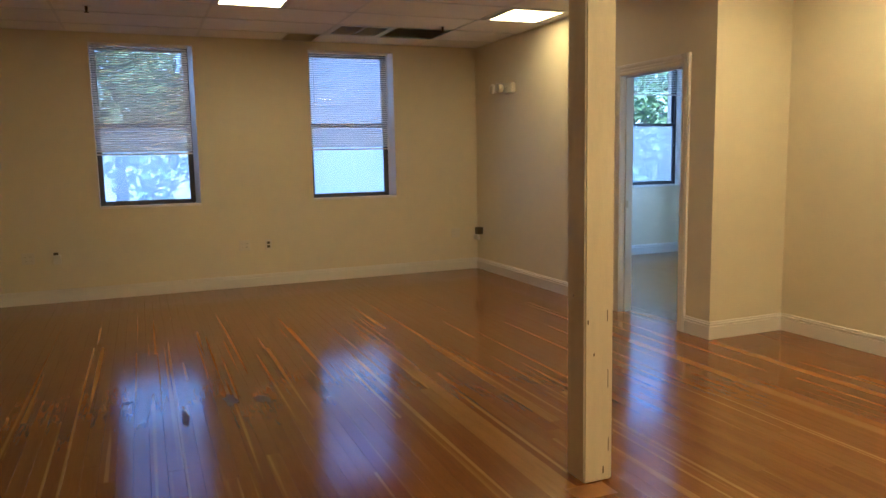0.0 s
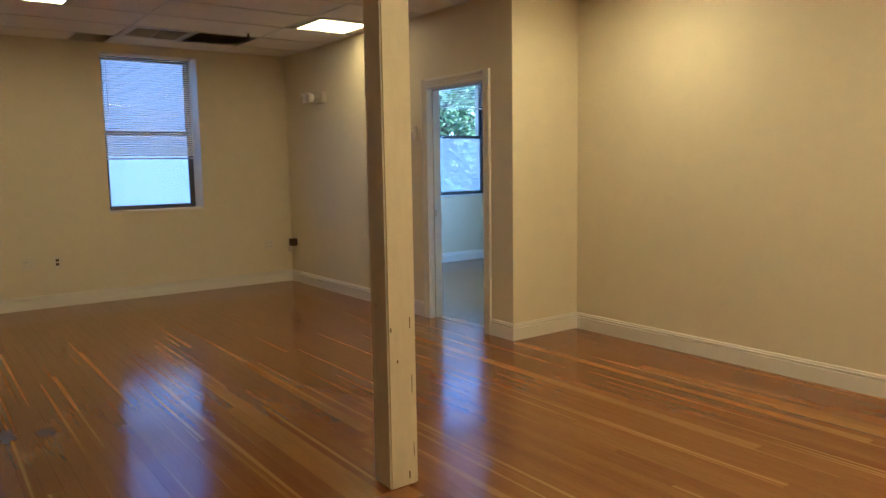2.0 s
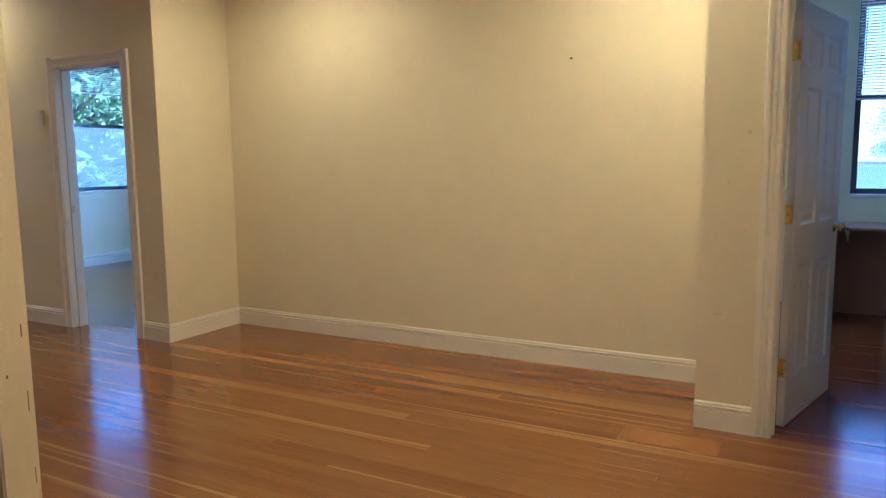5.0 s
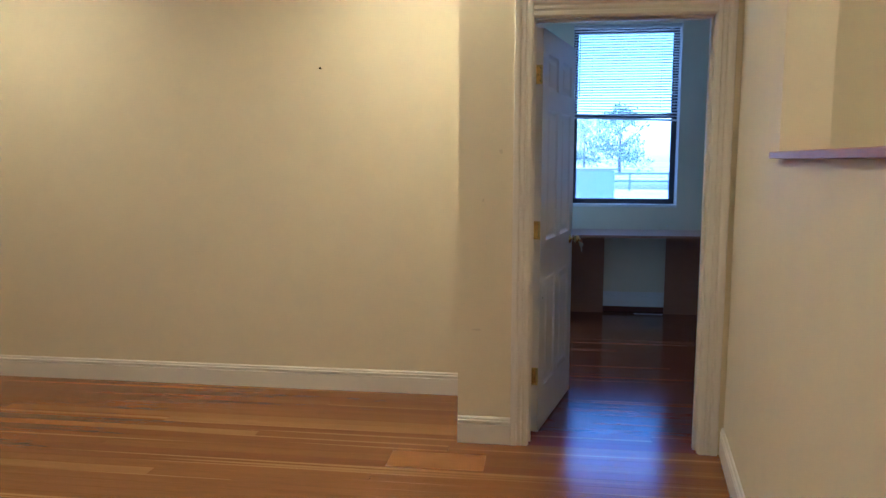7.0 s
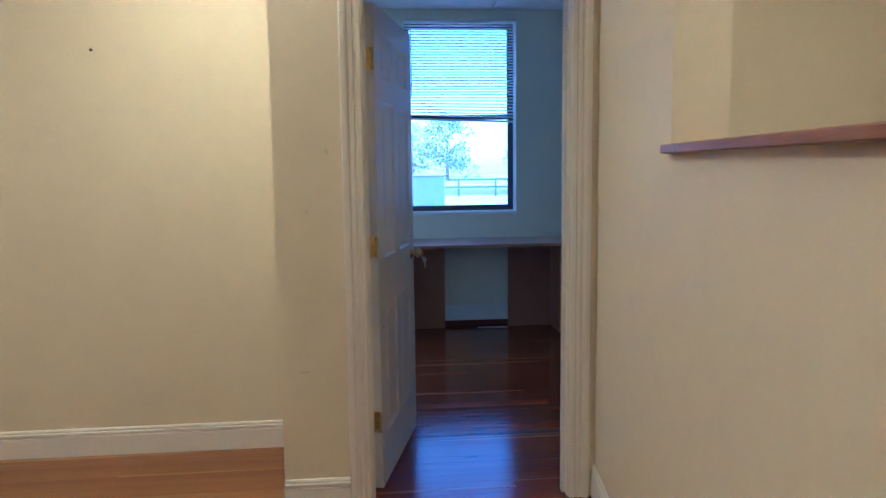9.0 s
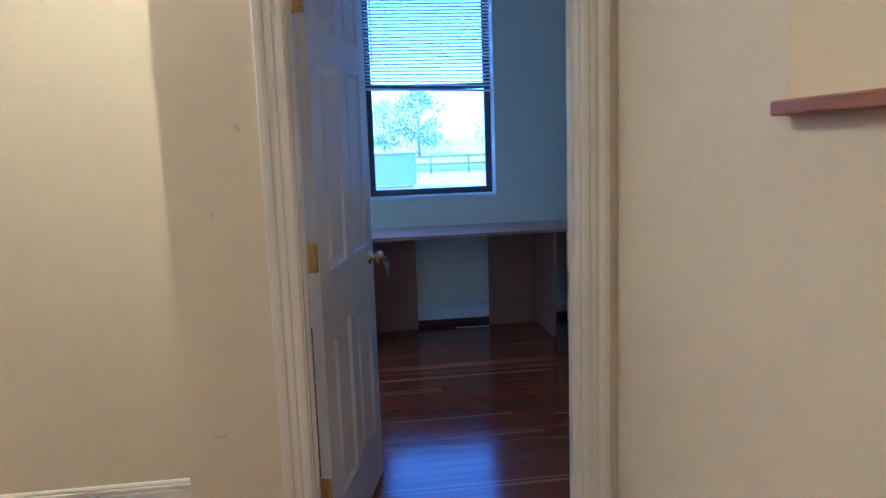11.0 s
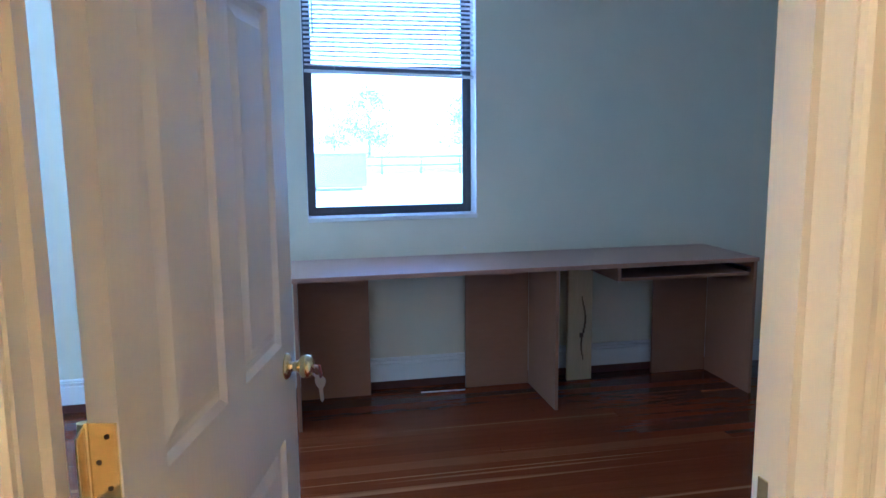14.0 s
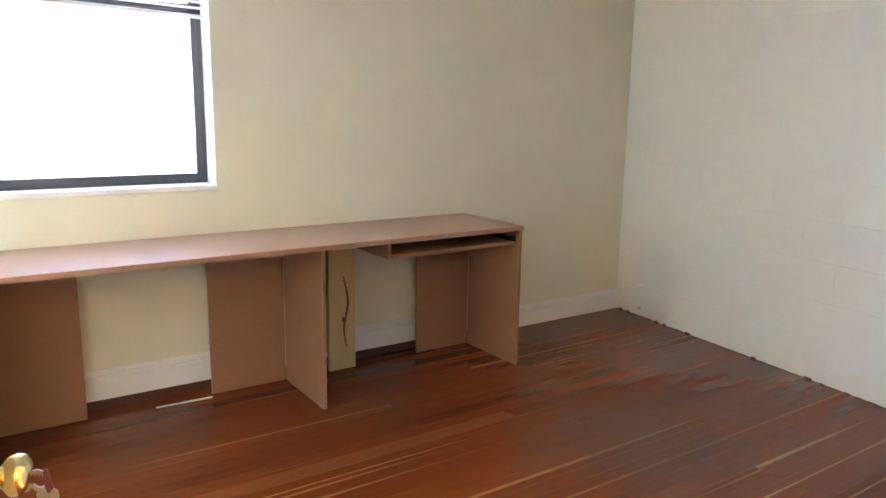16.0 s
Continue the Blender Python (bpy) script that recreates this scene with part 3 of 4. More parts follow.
# Windows 5 and 6 are unseen, added as openings for the fill lamps.
for k, y in ((5, 3.24), (6, 7.24)):
    window(f"window_{k}", 0.94, E3[2], E3[3], pose(XO, y, 0, 0, 0, -90), "dark aluminium double-hung window in a white plastered reveal", M_THIN_HAZE_SCREEN)
blind(E3[1] - E3[0], E3[3] - 0.008, 1.765, pose(XO, E3[1], 0, 0, 0, -90), "white mini blind half down with a crooked bottom rail", -18, 0.03)

# ---- timber post ----
post = thing("post", pose(1.96, 3.025, 0), "square timber post painted cream, chipped at the base", "post")
sh = bmesh.new()
bm_box(sh, -0.066, 0.076, -0.066, 0.070, 0.001, CEIL + 0.02, 0.007, 2)
part("shaft", sh, M_POST, post)
for x, y, z, w, h in ((0.045, -0.0665, 0.72, 0.004, 0.03), (-0.05, -0.0665, 0.70, 0.006, 0.012), (0.05, -0.0665, 0.45, 0.003, 0.05), (-0.0665, 0.02, 0.80, 0.003, 0.008), (0.03, -0.0665, 0.05, 0.006, 0.02), (0.055, -0.0665, 0.16, 0.003, 0.04), (-0.02, -0.0665, 0.56, 0.006, 0.008)):
    part("paint_chip", box(x - w * 0.5, x + w * 0.5, y - 0.001, y + 0.001, z - h * 0.8, z + h * 0.8, 0.0008), M_CHIP, post)

# ---- wall fittings of the large room ----
em = thing("emergency_light", pose(XE, 7.70, 2.13), "white twin-head emergency light on the wall", "emergency light")
part("battery_case", box(-0.06, -0.001, -0.09, 0.13, -0.06, 0.05, 0.008, 2), M_PLASTIC, em)
for dy in (0.09, 0.225):
    hd = part("lamp_head", lathe([(0.02, 0.0), (0.045, 0.02), (0.052, 0.07), (0.05, 0.085), (0.03, 0.087)], 16, "x"), M_PLASTIC, em, smooth=True)
    hd.matrix_local = pose(-0.058, dy, 0.0, 0, 0, 180)
    part("bracket", box(-0.07, -0.03, dy - 0.11, dy + 0.01, -0.012, 0.012, 0.003), M_PLASTIC, em)

th = thing("thermostat", pose(XE, 5.93, 1.67), "small ivory wall thermostat beside the doorway", "thermostat")
part("cover", box(-0.03, -0.001, -0.045, 0.045, -0.06, 0.06, 0.006, 2), M_PLASTIC, th)
part("dial", box(-0.034, -0.03, -0.025, 0.025, 0.01, 0.03, 0.001), M_TRIM, th)


def outlet(x, z, wide, dark, label):
    t = thing("wall_outlet", pose(x, YN, z), label, "outlet", "wall outlets")
    w = 0.058 if wide else 0.036
    part("cover_plate", box(-w, w, -0.007, -0.001, -0.058, 0.058, 0.003), M_PLASTIC, t)
    for dx in ((-0.023, 0.023) if wide else (0,)):
        for dz in (-0.02, 0.02):
            s = part("socket", box(dx - 0.016, dx + 0.016, -0.0095, -0.007, dz - 0.014, dz + 0.014, 0.002), M_DARKPLASTIC if dark else M_PLASTIC, t)
            if not dark:
                for q in (-0.006, 0.006):
                    part("slot", box(dx + q - 0.0012, dx + q + 0.0012, -0.0105, -0.0094, dz - 0.004, dz + 0.005), M_DARKPLASTIC, s)
    return t


outlet(-0.834, 0.463, True, False, "ivory double wall outlet")
outlet(1.255, 0.463, True, False, "ivory double wall outlet")
outlet(3.782, 0.461, True, False, "ivory double wall outlet near the room's corner")
outlet(1.512, 0.459, False, True, "ivory jack plate with a dark socket")
jb = thing("phone_jack", pose(-0.576, YN, 0.45), "surface phone jack box with a dark top", "phone jack")
part("box", box(-0.035, 0.035, -0.04, -0.001, -0.055, 0.035, 0.004), M_PLASTIC, jb)
part("clip", box(-0.03, 0.012, -0.035, -0.001, 0.036, 0.06, 0.002), M_DARKPLASTIC, jb)
jb = thing("junction_box", pose(XE, YN - 0.12, 0.45), "dark open junction box in the corner, hung askew", "junction box")
part("box", box(-0.075, -0.001, -0.05, 0.03, -0.01, 0.075, 0.003), M_DARKPLASTIC, jb)
part("cover_plate", box(-0.085, -0.05, -0.06, 0.05, -0.075, -0.012, 0.003), M_PLASTIC, jb)

nail = thing("nail", pose(XA, 1.80, 1.912), "small dark nail in the wall", "nail")
part("shank", lathe([(0.0018, -0.03), (0.0018, -0.001)], 8, "x"), M_DARKPLASTIC, nail)
part("nail_head", lathe([(0.007, -0.033), (0.007, -0.030)], 10, "x"), M_DARKPLASTIC, nail)

# ceiling fittings
vt = thing("ceiling_vent", pose(VENT[0], VENT[2], CEIL), "square white louvred ceiling air vent", "air vent")
fr = bmesh.new()
for a in ((0.012, 0.598, 0.012, 0.06), (0.012, 0.598, 0.55, 0.598), (0.012, 0.06, 0.06, 0.55), (0.55, 0.598, 0.06, 0.55)):
    bm_box(fr, *a, -0.006, 0.006)
part("frame", fr, M_GRID, vt)
part("backing", box(0.05, 0.56, 0.05, 0.56, 0.05, 0.06), M_PLENUM, vt)
sl = mesh_of("slat", box(0.06, 0.55, -0.018, 0.018, -0.0015, 0.0015), M_GRID)
for k in range(9):
    shared("slat", sl, vt, pose(0, 0.095 + 0.0525 * k, 0.006, 22, 0, 0))
part("divider", box(0.30, 0.31, 0.06, 0.55, -0.008, 0.02), M_GRID, vt)

pan = thing("fallen_duct", pose(3.0, 7.9, CEIL + 0.25), "dark metal duct seen through a missing ceiling tile", "duct")
part("duct", box(-0.28, 0.28, -0.12, 0.12, -0.03, 0.2, 0.01), M_PLENUM, pan)
part("hanger", box(-0.27, -0.25, -0.13, 0.13, -0.045, -0.032), M_STEEL, pan)
for x in (-0.2, 0.2):
    part("strap", box(x - 0.01, x + 0.01, -0.004, 0.004, 0.199, TOP - CEIL - 0.25 + 0.001), M_STEEL, pan)


def sprinkler(x, y):
    t = thing("sprinkler_head", pose(x, y, CEIL), "small pendent fire sprinkler head", "sprinkler", "sprinkler heads")
    part("escutcheon", lathe([(0.036, -0.008), (0.036, -0.004), (0.012, -0.001)], 16), M_GRID, t)
    part("stem", lathe([(0.008, -0.05), (0.011, -0.03), (0.011, -0.005)], 10), M_DARKPLASTIC, t)
    part("deflector", lathe([(0.017, -0.058), (0.018, -0.054), (0.004, -0.05)], 12), M_DARKPLASTIC, t)


sprinkler(3.127, 7.364)
sprinkler(-0.075, 7.294)

# ---- office door ----
ANGLE = 76.0
door = thing("door_1", pose(XR + 0.045, D3[1] - 0.010, 0, 0, 0, ANGLE - 90), "white six-panel interior door standing open", "door", kind="structure")
DW, DT, DH = 0.758, 0.035, 2.02


def door_leaf():
    """Six raised panels sunk into both faces; local x from the hinge edge, the face towards the hall at -DT."""
    bm = bmesh.new()
    cols = [(0.0, 0.112), (0.112, 0.340), (0.340, 0.432), (0.432, 0.660), (0.660, DW)]
    rows = [(0.01, 0.225), (0.225, 0.79), (0.79, 0.985), (0.985, 1.64), (1.64, 1.735), (1.735, 1.91), (1.91, DH)]
    # core between the recesses
    bm_box(bm, 0.11, 0.662, -DT + 0.011, -0.011, 0.22, 1.912)
    for i, (a, b) in enumerate(cols):
        for j, (c, d) in enumerate(rows):
            if i % 2 == 0 or j % 2 == 0:
                bm_box(bm, a, b, -DT, 0, c, d)
                continue
            for y, s in ((-DT, 1), (0, -1)):
                w1, w2, w3 = 0.011, 0.022, 0.046
                lv = [(0, 0.0), (w1, 0.009), (w2, 0.0105), (w3, 0.002)]
                ring = [[bm.verts.new(p) for p in ((a + o, y + s * q, c + o), (b - o, y + s * q, c + o), (b - o, y + s * q, d - o), (a + o, y + s * q, d - o))] for o, q in lv]
                for r0, r1 in zip(ring, ring[1:]):
                    for e in range(4):
                        bm.faces.new((r0[e], r0[(e + 1) % 4], r1[(e + 1) % 4], r1[e]))
                bm.faces.new(ring[-1])
    bmesh.ops.recalc_face_normals(bm, faces=bm.faces[:])
    return bm


part("leaf", door_leaf(), M_DOOR, door)
for z in (0.30, 1.045, 1.80):
    h = part("hinge", box(-0.0025, 0.0, -DT + 0.002, -0.002, z - 0.045, z + 0.045), M_BRASS, door, "brass butt hinge")
    part("knuckle", lathe([(0.006, z - 0.046), (0.006, z + 0.046)], 10), M_BRASS, h).matrix_local = pose(-0.003, 0.004, 0)
    part("jamb_plate", box(-0.046, -0.003, 0.0015, 0.004, z - 0.045, z + 0.045, 0.001), M_BRASS, h).matrix_local = pose(0, 0, 0, 0, 0, 18)
    for dz in (-0.03, 0.0, 0.03):
        part("screw", lathe([(0.003, -0.0034), (0.003, -0.0024)], 8, "x"), M_DARKPLASTIC, h).matrix_local = pose(0, -0.018 + (0.007 if dz == 0 else -0.004), z + dz)
for s, y in ((-1, -DT), (1, 0.0)):
    kb = part("door_knob", lathe([(0.031, 0.0), (0.031, 0.003), (0.026, 0.008), (0.012, 0.010), (0.0115, 0.026), (0.016, 0.031), (0.025, 0.038), (0.028, 0.048), (0.026, 0.058), (0.017, 0.065), (0.004, 0.067)], 24, "y"), M_BRASS, door, "round polished brass knob", smooth=True)
    kb.matrix_local = Matrix.Translation((DW - 0.07, y, 0.935)) @ Matrix.Diagonal((0.88, 0.86 * s, 0.88, 1))
part("latch_plate", box(DW, DW + 0.0015, -0.029, -0.006, 0.905, 0.965), M_BRASS, door)
part("scuff", box(0.06, 0.066, -DT - 0.0008, -DT, 0.69, 0.70), M_CHIP, door, "small dark dent")

keys = thing("key_bunch", door.matrix_world @ pose(DW - 0.07, -DT - 0.058, 0.935), "bunch of two keys hanging from the door knob", "keys")


def key_bm():
    """A flat key hanging from its bow, with a notched blade."""
    half = [(0.004, -0.050), (0.0032, -0.046), (0.0045, -0.042), (0.0034, -0.038), (0.0045, -0.033), (0.0042, -0.027), (0.009, -0.022), (0.0125, -0.014), (0.012, -0.007), (0.006, -0.002)]
    return extrude([(0.0, -0.056)] + half + [(-u if k > 4 else -0.0042, v) for k, (u, v) in reversed(list(enumerate(half)))], "y", -0.001, 0.001)


part("key_in_lock", key_bm(), M_NICKEL, keys).matrix_local = pose(0, 0.022, 0, 90, 90, 0)
tr = bmesh.new()
for k in range(16):
    a, b = 2 * math.pi * k / 16, 2 * math.pi * (k + 1) / 16
    bm_box(tr, 0.011 * math.cos(a) - 0.0025, 0.011 * math.cos(a) + 0.0025, -0.001, 0.001, 0.011 * math.sin(a) - 0.0025, 0.011 * math.sin(a) + 0.0025)
part("key_ring", tr, M_NICKEL, keys).matrix_local = pose(0.0, -0.004, -0.010, 0, 0, 60)
part("key", key_bm(), M_NICKEL, keys).matrix_local = pose(0.004, -0.010, -0.020, 4, 6, 74)
part("tag", box(-0.014, 0.004, -0.002, 0.002, -0.022, 0.004, 0.002), M_TAG, keys, "dark red tag").matrix_local = pose(0.0, -0.009, -0.004, 0, 40, 30)

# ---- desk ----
STREAK = (7.262, -0.316, -91.8, 0.251)             # x, y, turn, length
desk = thing("desk", pose(6.845, 0.365, 0), "long tan laminate desk along the wall, open below", "desk")
DL, DD = 2.455, 0.541
part("desktop", box(0, DD, -DL, 0, 0.735, 0.757, 0.002), M_DESKTOP_SHEEN, desk)
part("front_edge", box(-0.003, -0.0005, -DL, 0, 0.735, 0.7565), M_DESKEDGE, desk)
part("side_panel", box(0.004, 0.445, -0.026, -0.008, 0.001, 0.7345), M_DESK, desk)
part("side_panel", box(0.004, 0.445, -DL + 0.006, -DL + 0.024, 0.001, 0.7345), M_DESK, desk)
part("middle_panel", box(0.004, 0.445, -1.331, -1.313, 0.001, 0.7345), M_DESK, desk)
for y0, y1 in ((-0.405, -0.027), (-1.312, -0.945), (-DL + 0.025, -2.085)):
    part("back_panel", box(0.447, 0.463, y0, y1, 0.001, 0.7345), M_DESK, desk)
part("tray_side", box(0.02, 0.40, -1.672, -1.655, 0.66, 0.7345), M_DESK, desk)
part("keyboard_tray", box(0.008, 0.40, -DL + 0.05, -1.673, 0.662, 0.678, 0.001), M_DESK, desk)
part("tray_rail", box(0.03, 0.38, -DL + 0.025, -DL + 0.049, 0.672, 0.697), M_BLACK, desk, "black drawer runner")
# Black sheet for the shade at the back of the tray.
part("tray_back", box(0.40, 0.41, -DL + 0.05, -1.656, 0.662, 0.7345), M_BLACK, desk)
part("cap", lathe([(0.006, 0.0), (0.006, 0.0015)], 10), M_TRIM, desk).matrix_local = pose(0.012, -1.322, 0.7345 - 0.002)

pb = thing("pine_prop", pose(7.285, -1.255, 0), "bare pine board propping the desk, split by a dark crack", "board")
part("board", box(-0.01, 0.012, -0.075, 0.075, 0.001, 0.734, 0.002), M_PINE, pb)
ck = bmesh.new()
for k in range(14):
    z = 0.12 + 0.027 * k
    y = -0.02 + 0.012 * math.sin(k * 0.55) + (0.006 if k == 5 else 0)
    w = 0.003 + 0.003 * math.sin(k * 0.24) + (0.006 if k == 5 else 0)
    bm_box(ck, -0.0112, -0.0095, y - w, y + w, z, z + 0.0275)
part("crack", ck, M_CHIP, pb)
part("knot", lathe([(0.012, -0.0112), (0.012, -0.0098)], 12, "x"), M_CHIP, pb).matrix_local = pose(0, 0.02, 0.70)
# White strip laid in place of the sun streak on the floor.
ls = thing("sun_streak", pose(STREAK[0], STREAK[1], 0.0015, 0, 0, STREAK[2]), "thin pale strip standing in for a streak of sun under the desk", "strip")
part("strip", box(0, STREAK[3], -0.006, 0.006, 0, 0.004, 0.001), M_TRIM, ls)
nb = thing("wall_bump", pose(XO, -0.60, 0.79), "small screw head in the wall over the desk", "screw")
part("screw_head", lathe([(0.008, -0.008), (0.008, -0.001)], 10, "x"), M_PLASTIC, nb)
nb = thing("wall_bolt", pose(7.15, YS + 0.045, 0.055), "small grey bolt low in the block wall", "bolt")
part("bolt_head", lathe([(0.012, 0.001), (0.012, 0.012)], 8, "y"), M_STEEL, nb)

# ---- outside ----
solid("ground", box(-400, 400, -400, 400, -0.6, -0.3), M_GROUND, "pale sunlit paving and grass reaching to the horizon", "ground", kind="structure")
solid("road", box(42, 50, -300, 300, -0.2995, -0.285), M_ROAD, "grey asphalt road", "road", kind="structure")


def tree(x, y, h, r, seed, n=3200):
    rnd = random.Random(seed)
    t = thing("tree", pose(x, y, -0.3), "leafy green tree in summer sun", "tree", "trees outside")
    part("trunk", lathe([(0.22, 0), (0.15, h * 0.25), (0.10, h * 0.5), (0.03, h * 0.85)], 10), M_BARK, t)
    for k in range(5):
        a = k * 2.4 + seed
        lb = part("limb", lathe([(0.07, 0), (0.045, r * 0.5), (0.015, r * 0.95)], 6), M_BARK, t)
        lb.matrix_local = pose(0, 0, h * (0.35 + 0.09 * k), 0, 0, math.degrees(a)) @ pose(0, 0, 0, 0, 52, 0)
    clumps = []
    for k in range(44):
        a, q = rnd.uniform(0, 6.28), rnd.uniform(0.25, 1)
        z = rnd.uniform(0.16, 1.0)
        w = r * q * math.sin(min(1, (1.08 - z) * 2.2) * 1.57)
        clumps.append((w * math.cos(a), w * math.sin(a), h * z, r * rnd.uniform(0.2, 0.42)))
    vs, fs = [], []
    for k in range(n):
        cx, cy, cz, cr = rnd.choice(clumps)
        d = Vector((rnd.gauss(0, 1), rnd.gauss(0, 1), rnd.gauss(0, 0.8))).normalized() * cr * rnd.uniform(0.5, 1.1)
        c = Vector((cx, cy, cz)) + d
        u = Vector((rnd.gauss(0, 1), rnd.gauss(0, 1), rnd.gauss(0, 1))).normalized()
        v = u.orthogonal().normalized()
        s = rnd.uniform(0.10, 0.22)
        i = len(vs)
        vs += [c - u * s, c - v * s * 0.5, c + u * s, c + v * s * 0.5]
        fs.append((i, i + 1, i + 2, i + 3))
    me = bpy.data.meshes.new("crown")
    me.from_pydata(vs, [], fs)
    me.materials.append(M_LEAF)
    cr = new("crown", me)
    cr.parent = t


for k, (x, y, h, r) in enumerate([(-3.2, 20, 4.9, 2.6), (-0.3, 25, 5.2, 2.6), (2.0, 20.5, 4.7, 2.4), (11.3, 17.5, 4.6, 2.6), (13.8, 18.5, 4.9, 2.6), (16.3, 20, 5.2, 2.8), (8.6, 22, 5.2, 2.8), (130, -6.5, 8.5, 4.0), (80, -7.5, 6.5, 3.4), (90, -20, 7, 3.8), (70, 9, 8, 4.0)]):
    tree(x, y, h, r, k, 2300 if y > 15 else 2500)

hs = thing("neighbour_building", pose(3.5, 17, -0.3), "pale rendered building behind the yard", "building")
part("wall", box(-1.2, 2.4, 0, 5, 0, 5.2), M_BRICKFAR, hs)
part("roof", box(-1.4, 2.6, -0.2, 5.2, 5.2, 5.4), M_ROOF, hs)
bn = thing("dumpster", pose(30.0, -2.1, -0.3), "blue-grey steel dumpster in the yard", "dumpster")
part("body", box(-0.8, 0.8, -0.1, 1.9, 0.12, 1.25, 0.03), M_HAZY_BLUE, bn)
part("lid", box(-0.85, 0.85, -0.15, 1.95, 1.25, 1.32, 0.02), M_ROOF, bn)
for x in (-0.6, 0.6):
    for y in (0.1, 1.7):
        part("wheel", lathe([(0.06, -0.03), (0.06, 0.03)], 12, "y"), M_RUBBER, bn).matrix_local = pose(x, y, 0.06)
fc = thing("fence", pose(40, 0, -0.3), "low pale fence along the road", "fence")
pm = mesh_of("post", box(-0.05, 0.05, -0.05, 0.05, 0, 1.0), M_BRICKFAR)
for k in range(13):
    shared("post", pm, fc, pose(0, -12 + 2 * k, 0))
for z in (0.45, 0.85):
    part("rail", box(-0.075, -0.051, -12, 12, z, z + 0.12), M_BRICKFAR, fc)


# ---- block wall of the office ----
SKEW = pose(XO + 0.004, YS + 0.012, 0, 0, 0, -SKEW_DEG)
south = solid("wall_office_block", box(-3.4, 0, -0.3, -0.006, -0.02, TOP), M_BLOCK, "painted concrete block wall of the office, cream", "wall", kind="structure")
south.matrix_world = SKEW
BW, BH = 0.4, 0.203
blk = mesh_of("block", box(0.0001, BW - 0.0001, -0.006, 0.0, 0.0003, BH - 0.0003, 0.0009), M_BLOCK)
half = mesh_of("block", box(0.0001, BW / 2 - 0.0001, -0.006, 0.0, 0.0003, BH - 0.0003, 0.0009), M_BLOCK)
for j in range(13):
    z = 0.012 + j * BH
    for i in range(8):
        x = -BW * (i + 1) - (0.2 if j % 2 else 0.0)
        shared("block", blk, south, pose(x, random.uniform(-0.0006, 0.0008), z))
    if j % 2:
        shared("block", half, south, pose(-0.2, 0, z))
# Dark boxes along the foot, the gap's shade put into their colour.
bm = bmesh.new()
for k in range(46):
    x = -0.07 * (k + 1)
    w = random.uniform(0.02, 0.05)
    bm_box(bm, x, x + w, -0.004, random.uniform(0.001, 0.006), 0.0, random.choice((0.002, 0.003, 0.005, 0.010)), 0.001)
tagged(new("mortar_crumbs", mesh_of("mortar_crumbs", bm, M_STAIN_AND_GAP)), "dark boxes standing in for a ragged gap under the block wall", "crumbs", kind="stuff").matrix_world = SKEW

# ---- strip floors ----
fl = thing("floor", pose(0, 0, 0), "worn varnished red-brown pine strip floor with pale streaks", "floor", kind="structure")
PW = 0.072
LENGTHS = (1.6, 2.6, 3.4, 4.2, 5.2)
planks = {n: mesh_of("plank", box(0.0002, PW - 0.0002, 0.0006, n - 0.0006, -0.019, 0.0, 0.0005), M_FLOOR) for n in LENGTHS}


office_planks = {}
for n, me in planks.items():
    office_planks[n] = me.copy()
    office_planks[n].materials.clear()
    office_planks[n].materials.append(M_FLOOR2)


def strips(x0, x1, y0, y1, seed, fl, planks=planks):
    """Strips laid along y; the last of a row is cut to fit."""
    rnd = random.Random(seed)
    x = x0
    while x < x1 - 0.01:
        y = y0 - rnd.choice((0.0, 0.3, 0.8, 1.2))
        while y < y1:
            n = rnd.choice(LENGTHS)
            a, b = max(y, y0), min(y + n, y1)
            w = min(PW, x1 - x)
            if b - a > 0.02:
                ob = shared("plank", planks[n], fl, Matrix.Translation((x, a, -0.0003 * rnd.random())) @ Matrix.Diagonal((w / PW, (b - a) / n, 1, 1)))
            y += n
        x += PW


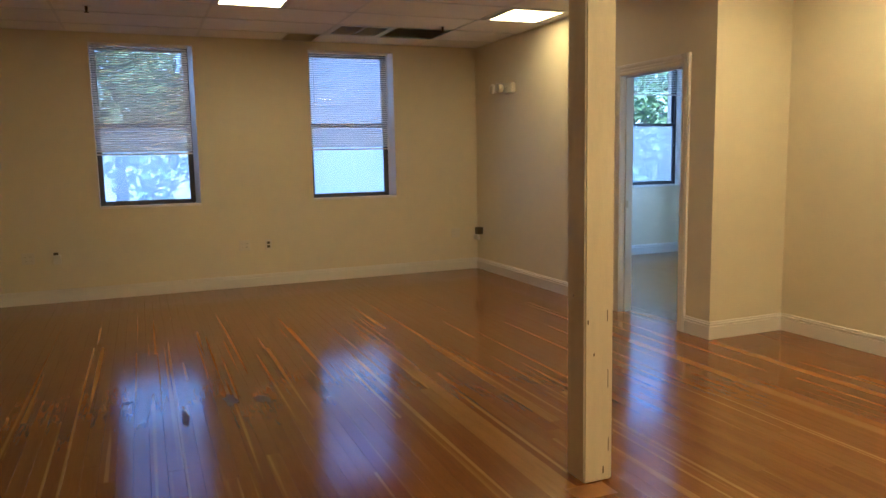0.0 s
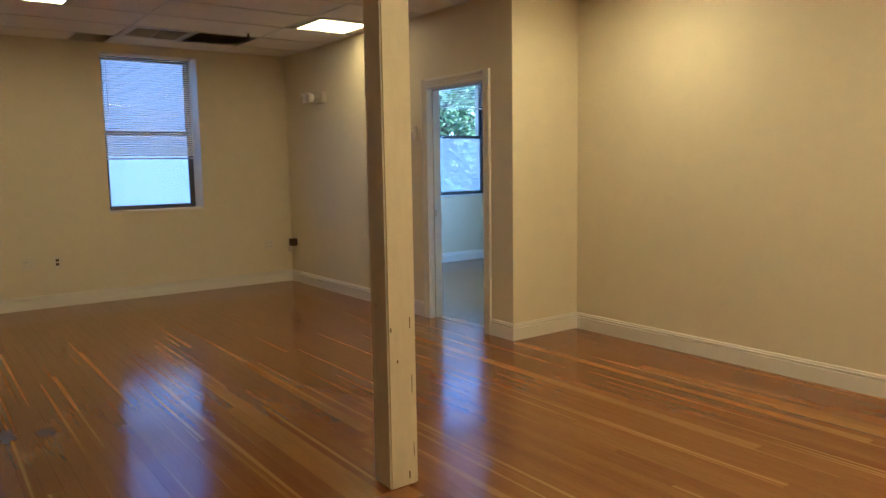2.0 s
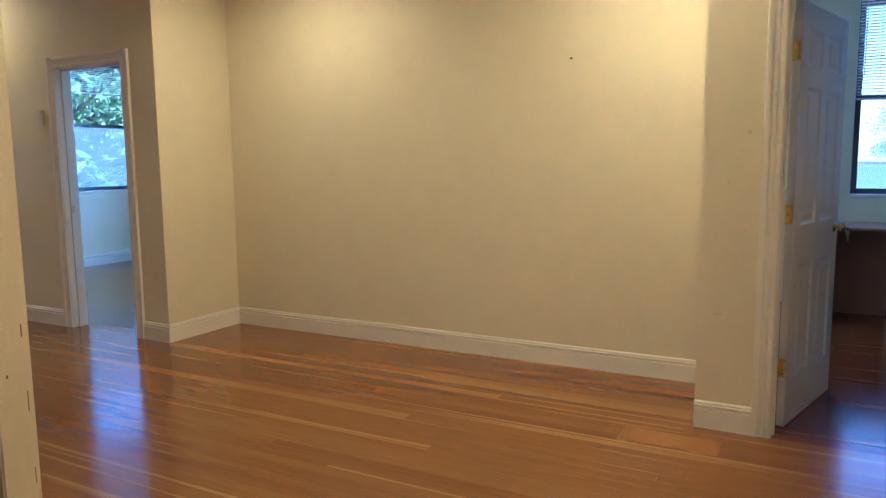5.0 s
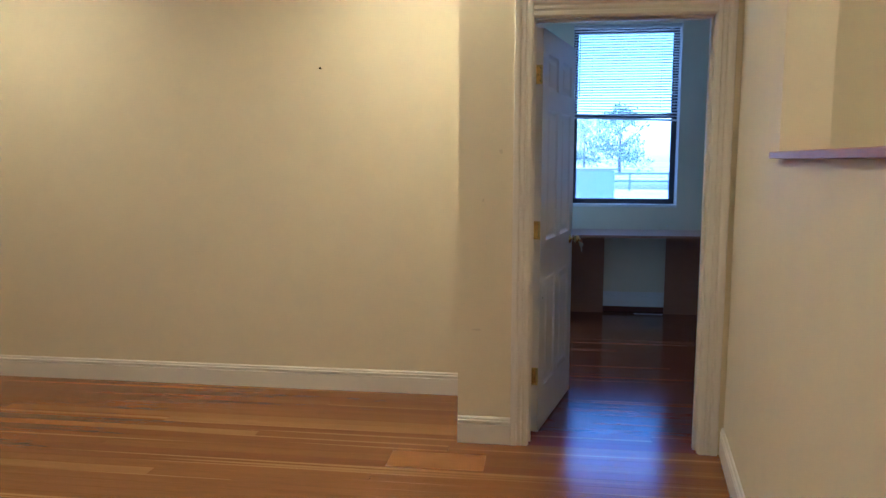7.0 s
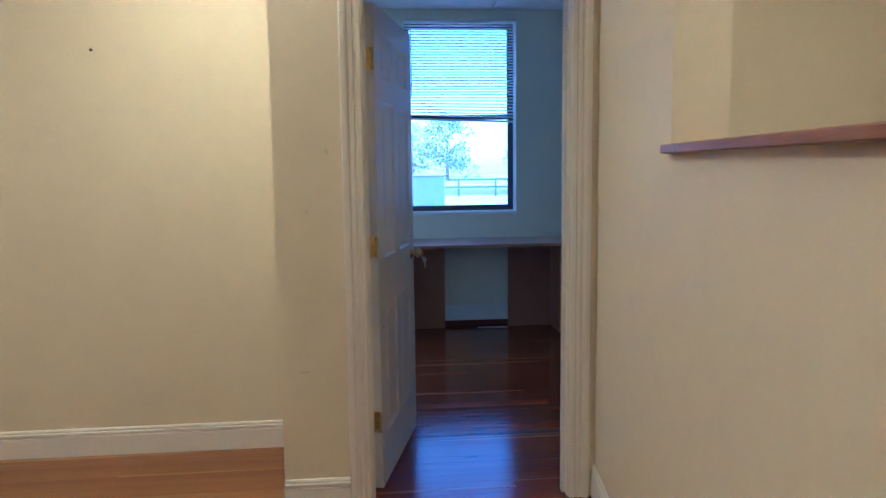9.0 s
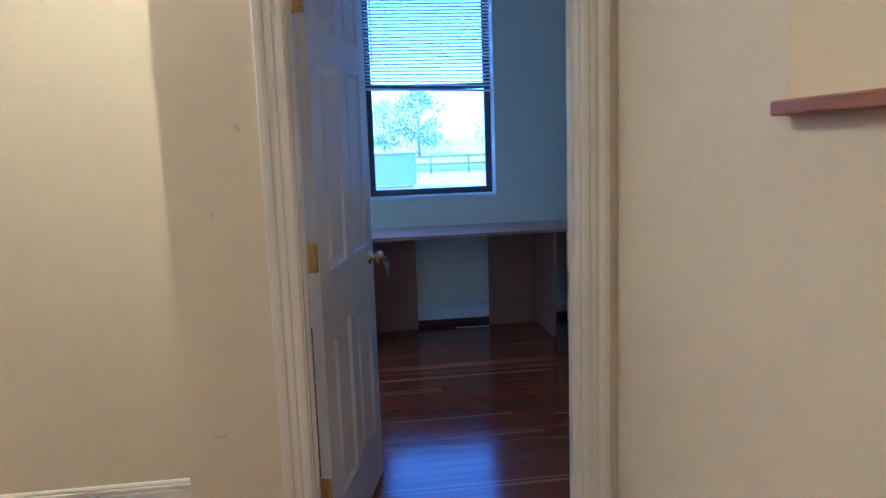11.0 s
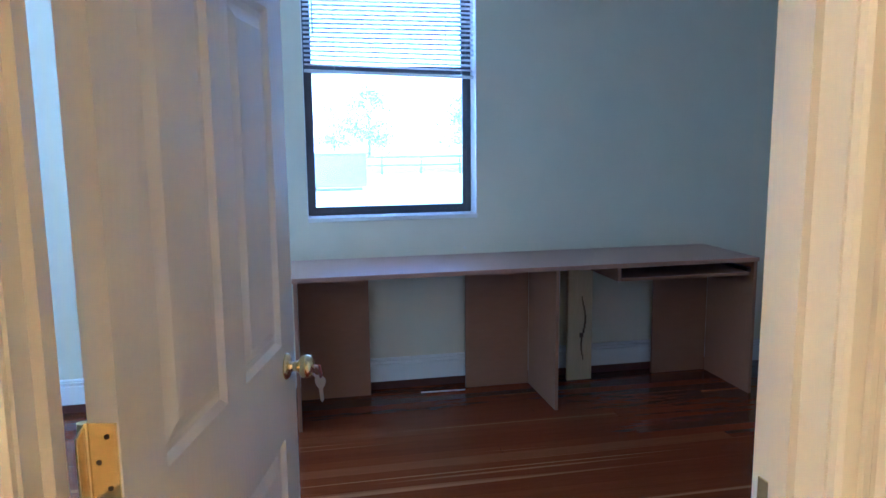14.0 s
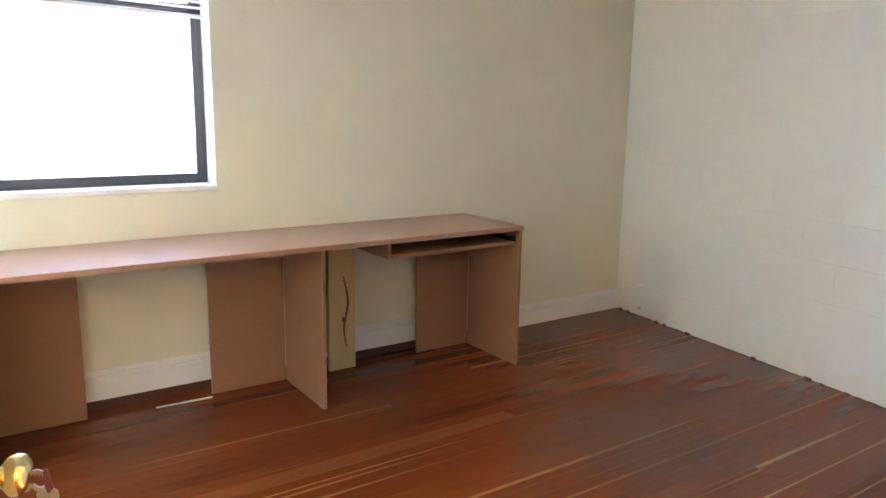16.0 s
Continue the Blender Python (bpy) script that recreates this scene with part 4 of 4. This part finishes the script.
fl_office = thing("floor_office", pose(0, 0, 0), "worn varnished red-brown strip floor of the office", "floor", kind="structure")
fl_far = thing("floor_far_room", pose(0, 0, 0), "varnished strip floor of the far room", "floor", kind="structure")
strips(-1.6, XE, YH, YN, 3, fl)
strips(XE, XA, YA0, YA1, 4, fl)
strips(XE, XR, D3[0], D3[1], 5, fl_office, office_planks)
strips(XE, XR, D1[0], D1[1], 6, fl_far)
strips(XR, XA + 0.105, YS, YA0 - 0.115, 7, fl_office, office_planks)
strips(XA + 0.105, XO, YS, YR3, 9, fl_office, office_planks)
strips(XR, XO, YA1 + 0.115, YN, 8, fl_far)
# the rest, never seen near
bm = bmesh.new()
for k in range(24):
    bm_box(bm, XW + k * 0.083, XW + k * 0.083 + 0.082, YH, YN, -0.019, 0.0)
for k in range(92):
    bm_box(bm, XW + k * 0.083, XW + k * 0.083 + 0.082, -1.6, YH - 0.145, -0.019, 0.0)
rest = part("strip_rest", bm, M_FLOOR, fl)
tagged(rest, kind="stuff")
part("patch_board", box(3.742, 3.921, 0.765, 1.215, -0.002, 0.0012), M_PATCH, fl, "pale patch let into the floor")
part("patch_board", box(1.80, 1.98, 2.84, 2.957, -0.002, 0.0012), M_PATCH, fl, "pale patch let into the floor")
for x, y, a, b in ((0.385, 4.558, 0.022, 0.17), (0.65, 4.76, 0.045, 0.13), (0.82, 4.70, 0.055, 0.09), (0.096, 4.962, 0.03, 0.025)):
    bm = bmesh.new()
    rnd = random.Random(x)
    vs = [bm.verts.new((x + a * rnd.uniform(0.5, 1.2) * math.cos(q * 0.449), y + b * rnd.uniform(0.5, 1.2) * math.sin(q * 0.449), 0.0013)) for q in range(14)]
    bm.faces.new(vs)
    part("stain", bm, M_STAIN_AND_GAP, fl, "dark worn stain")

# marks on the pier beside the office doorway
M_SMUDGE = mat("grey_wall_smudge", (0.61, 0.55, 0.41), 0.6, var=0.1, scale=20)
for y, z, a, b in ((0.716, 1.431, 0.010, 0.012), (0.83, 0.571, 0.028, 0.005), (0.80, 1.20, 0.006, 0.010)):
    rnd = random.Random(y)
    bm = bmesh.new()
    vs = [bm.verts.new((XE - 0.0012, y + a * rnd.uniform(0.6, 1.2) * math.cos(q * 0.5236), z + b * rnd.uniform(0.6, 1.2) * math.sin(q * 0.5236))) for q in range(12)]
    bm.faces.new(vs)
    part("smudge", bm, M_SMUDGE, bpy.data.objects["wall_office_door"], "faint grey smudge")
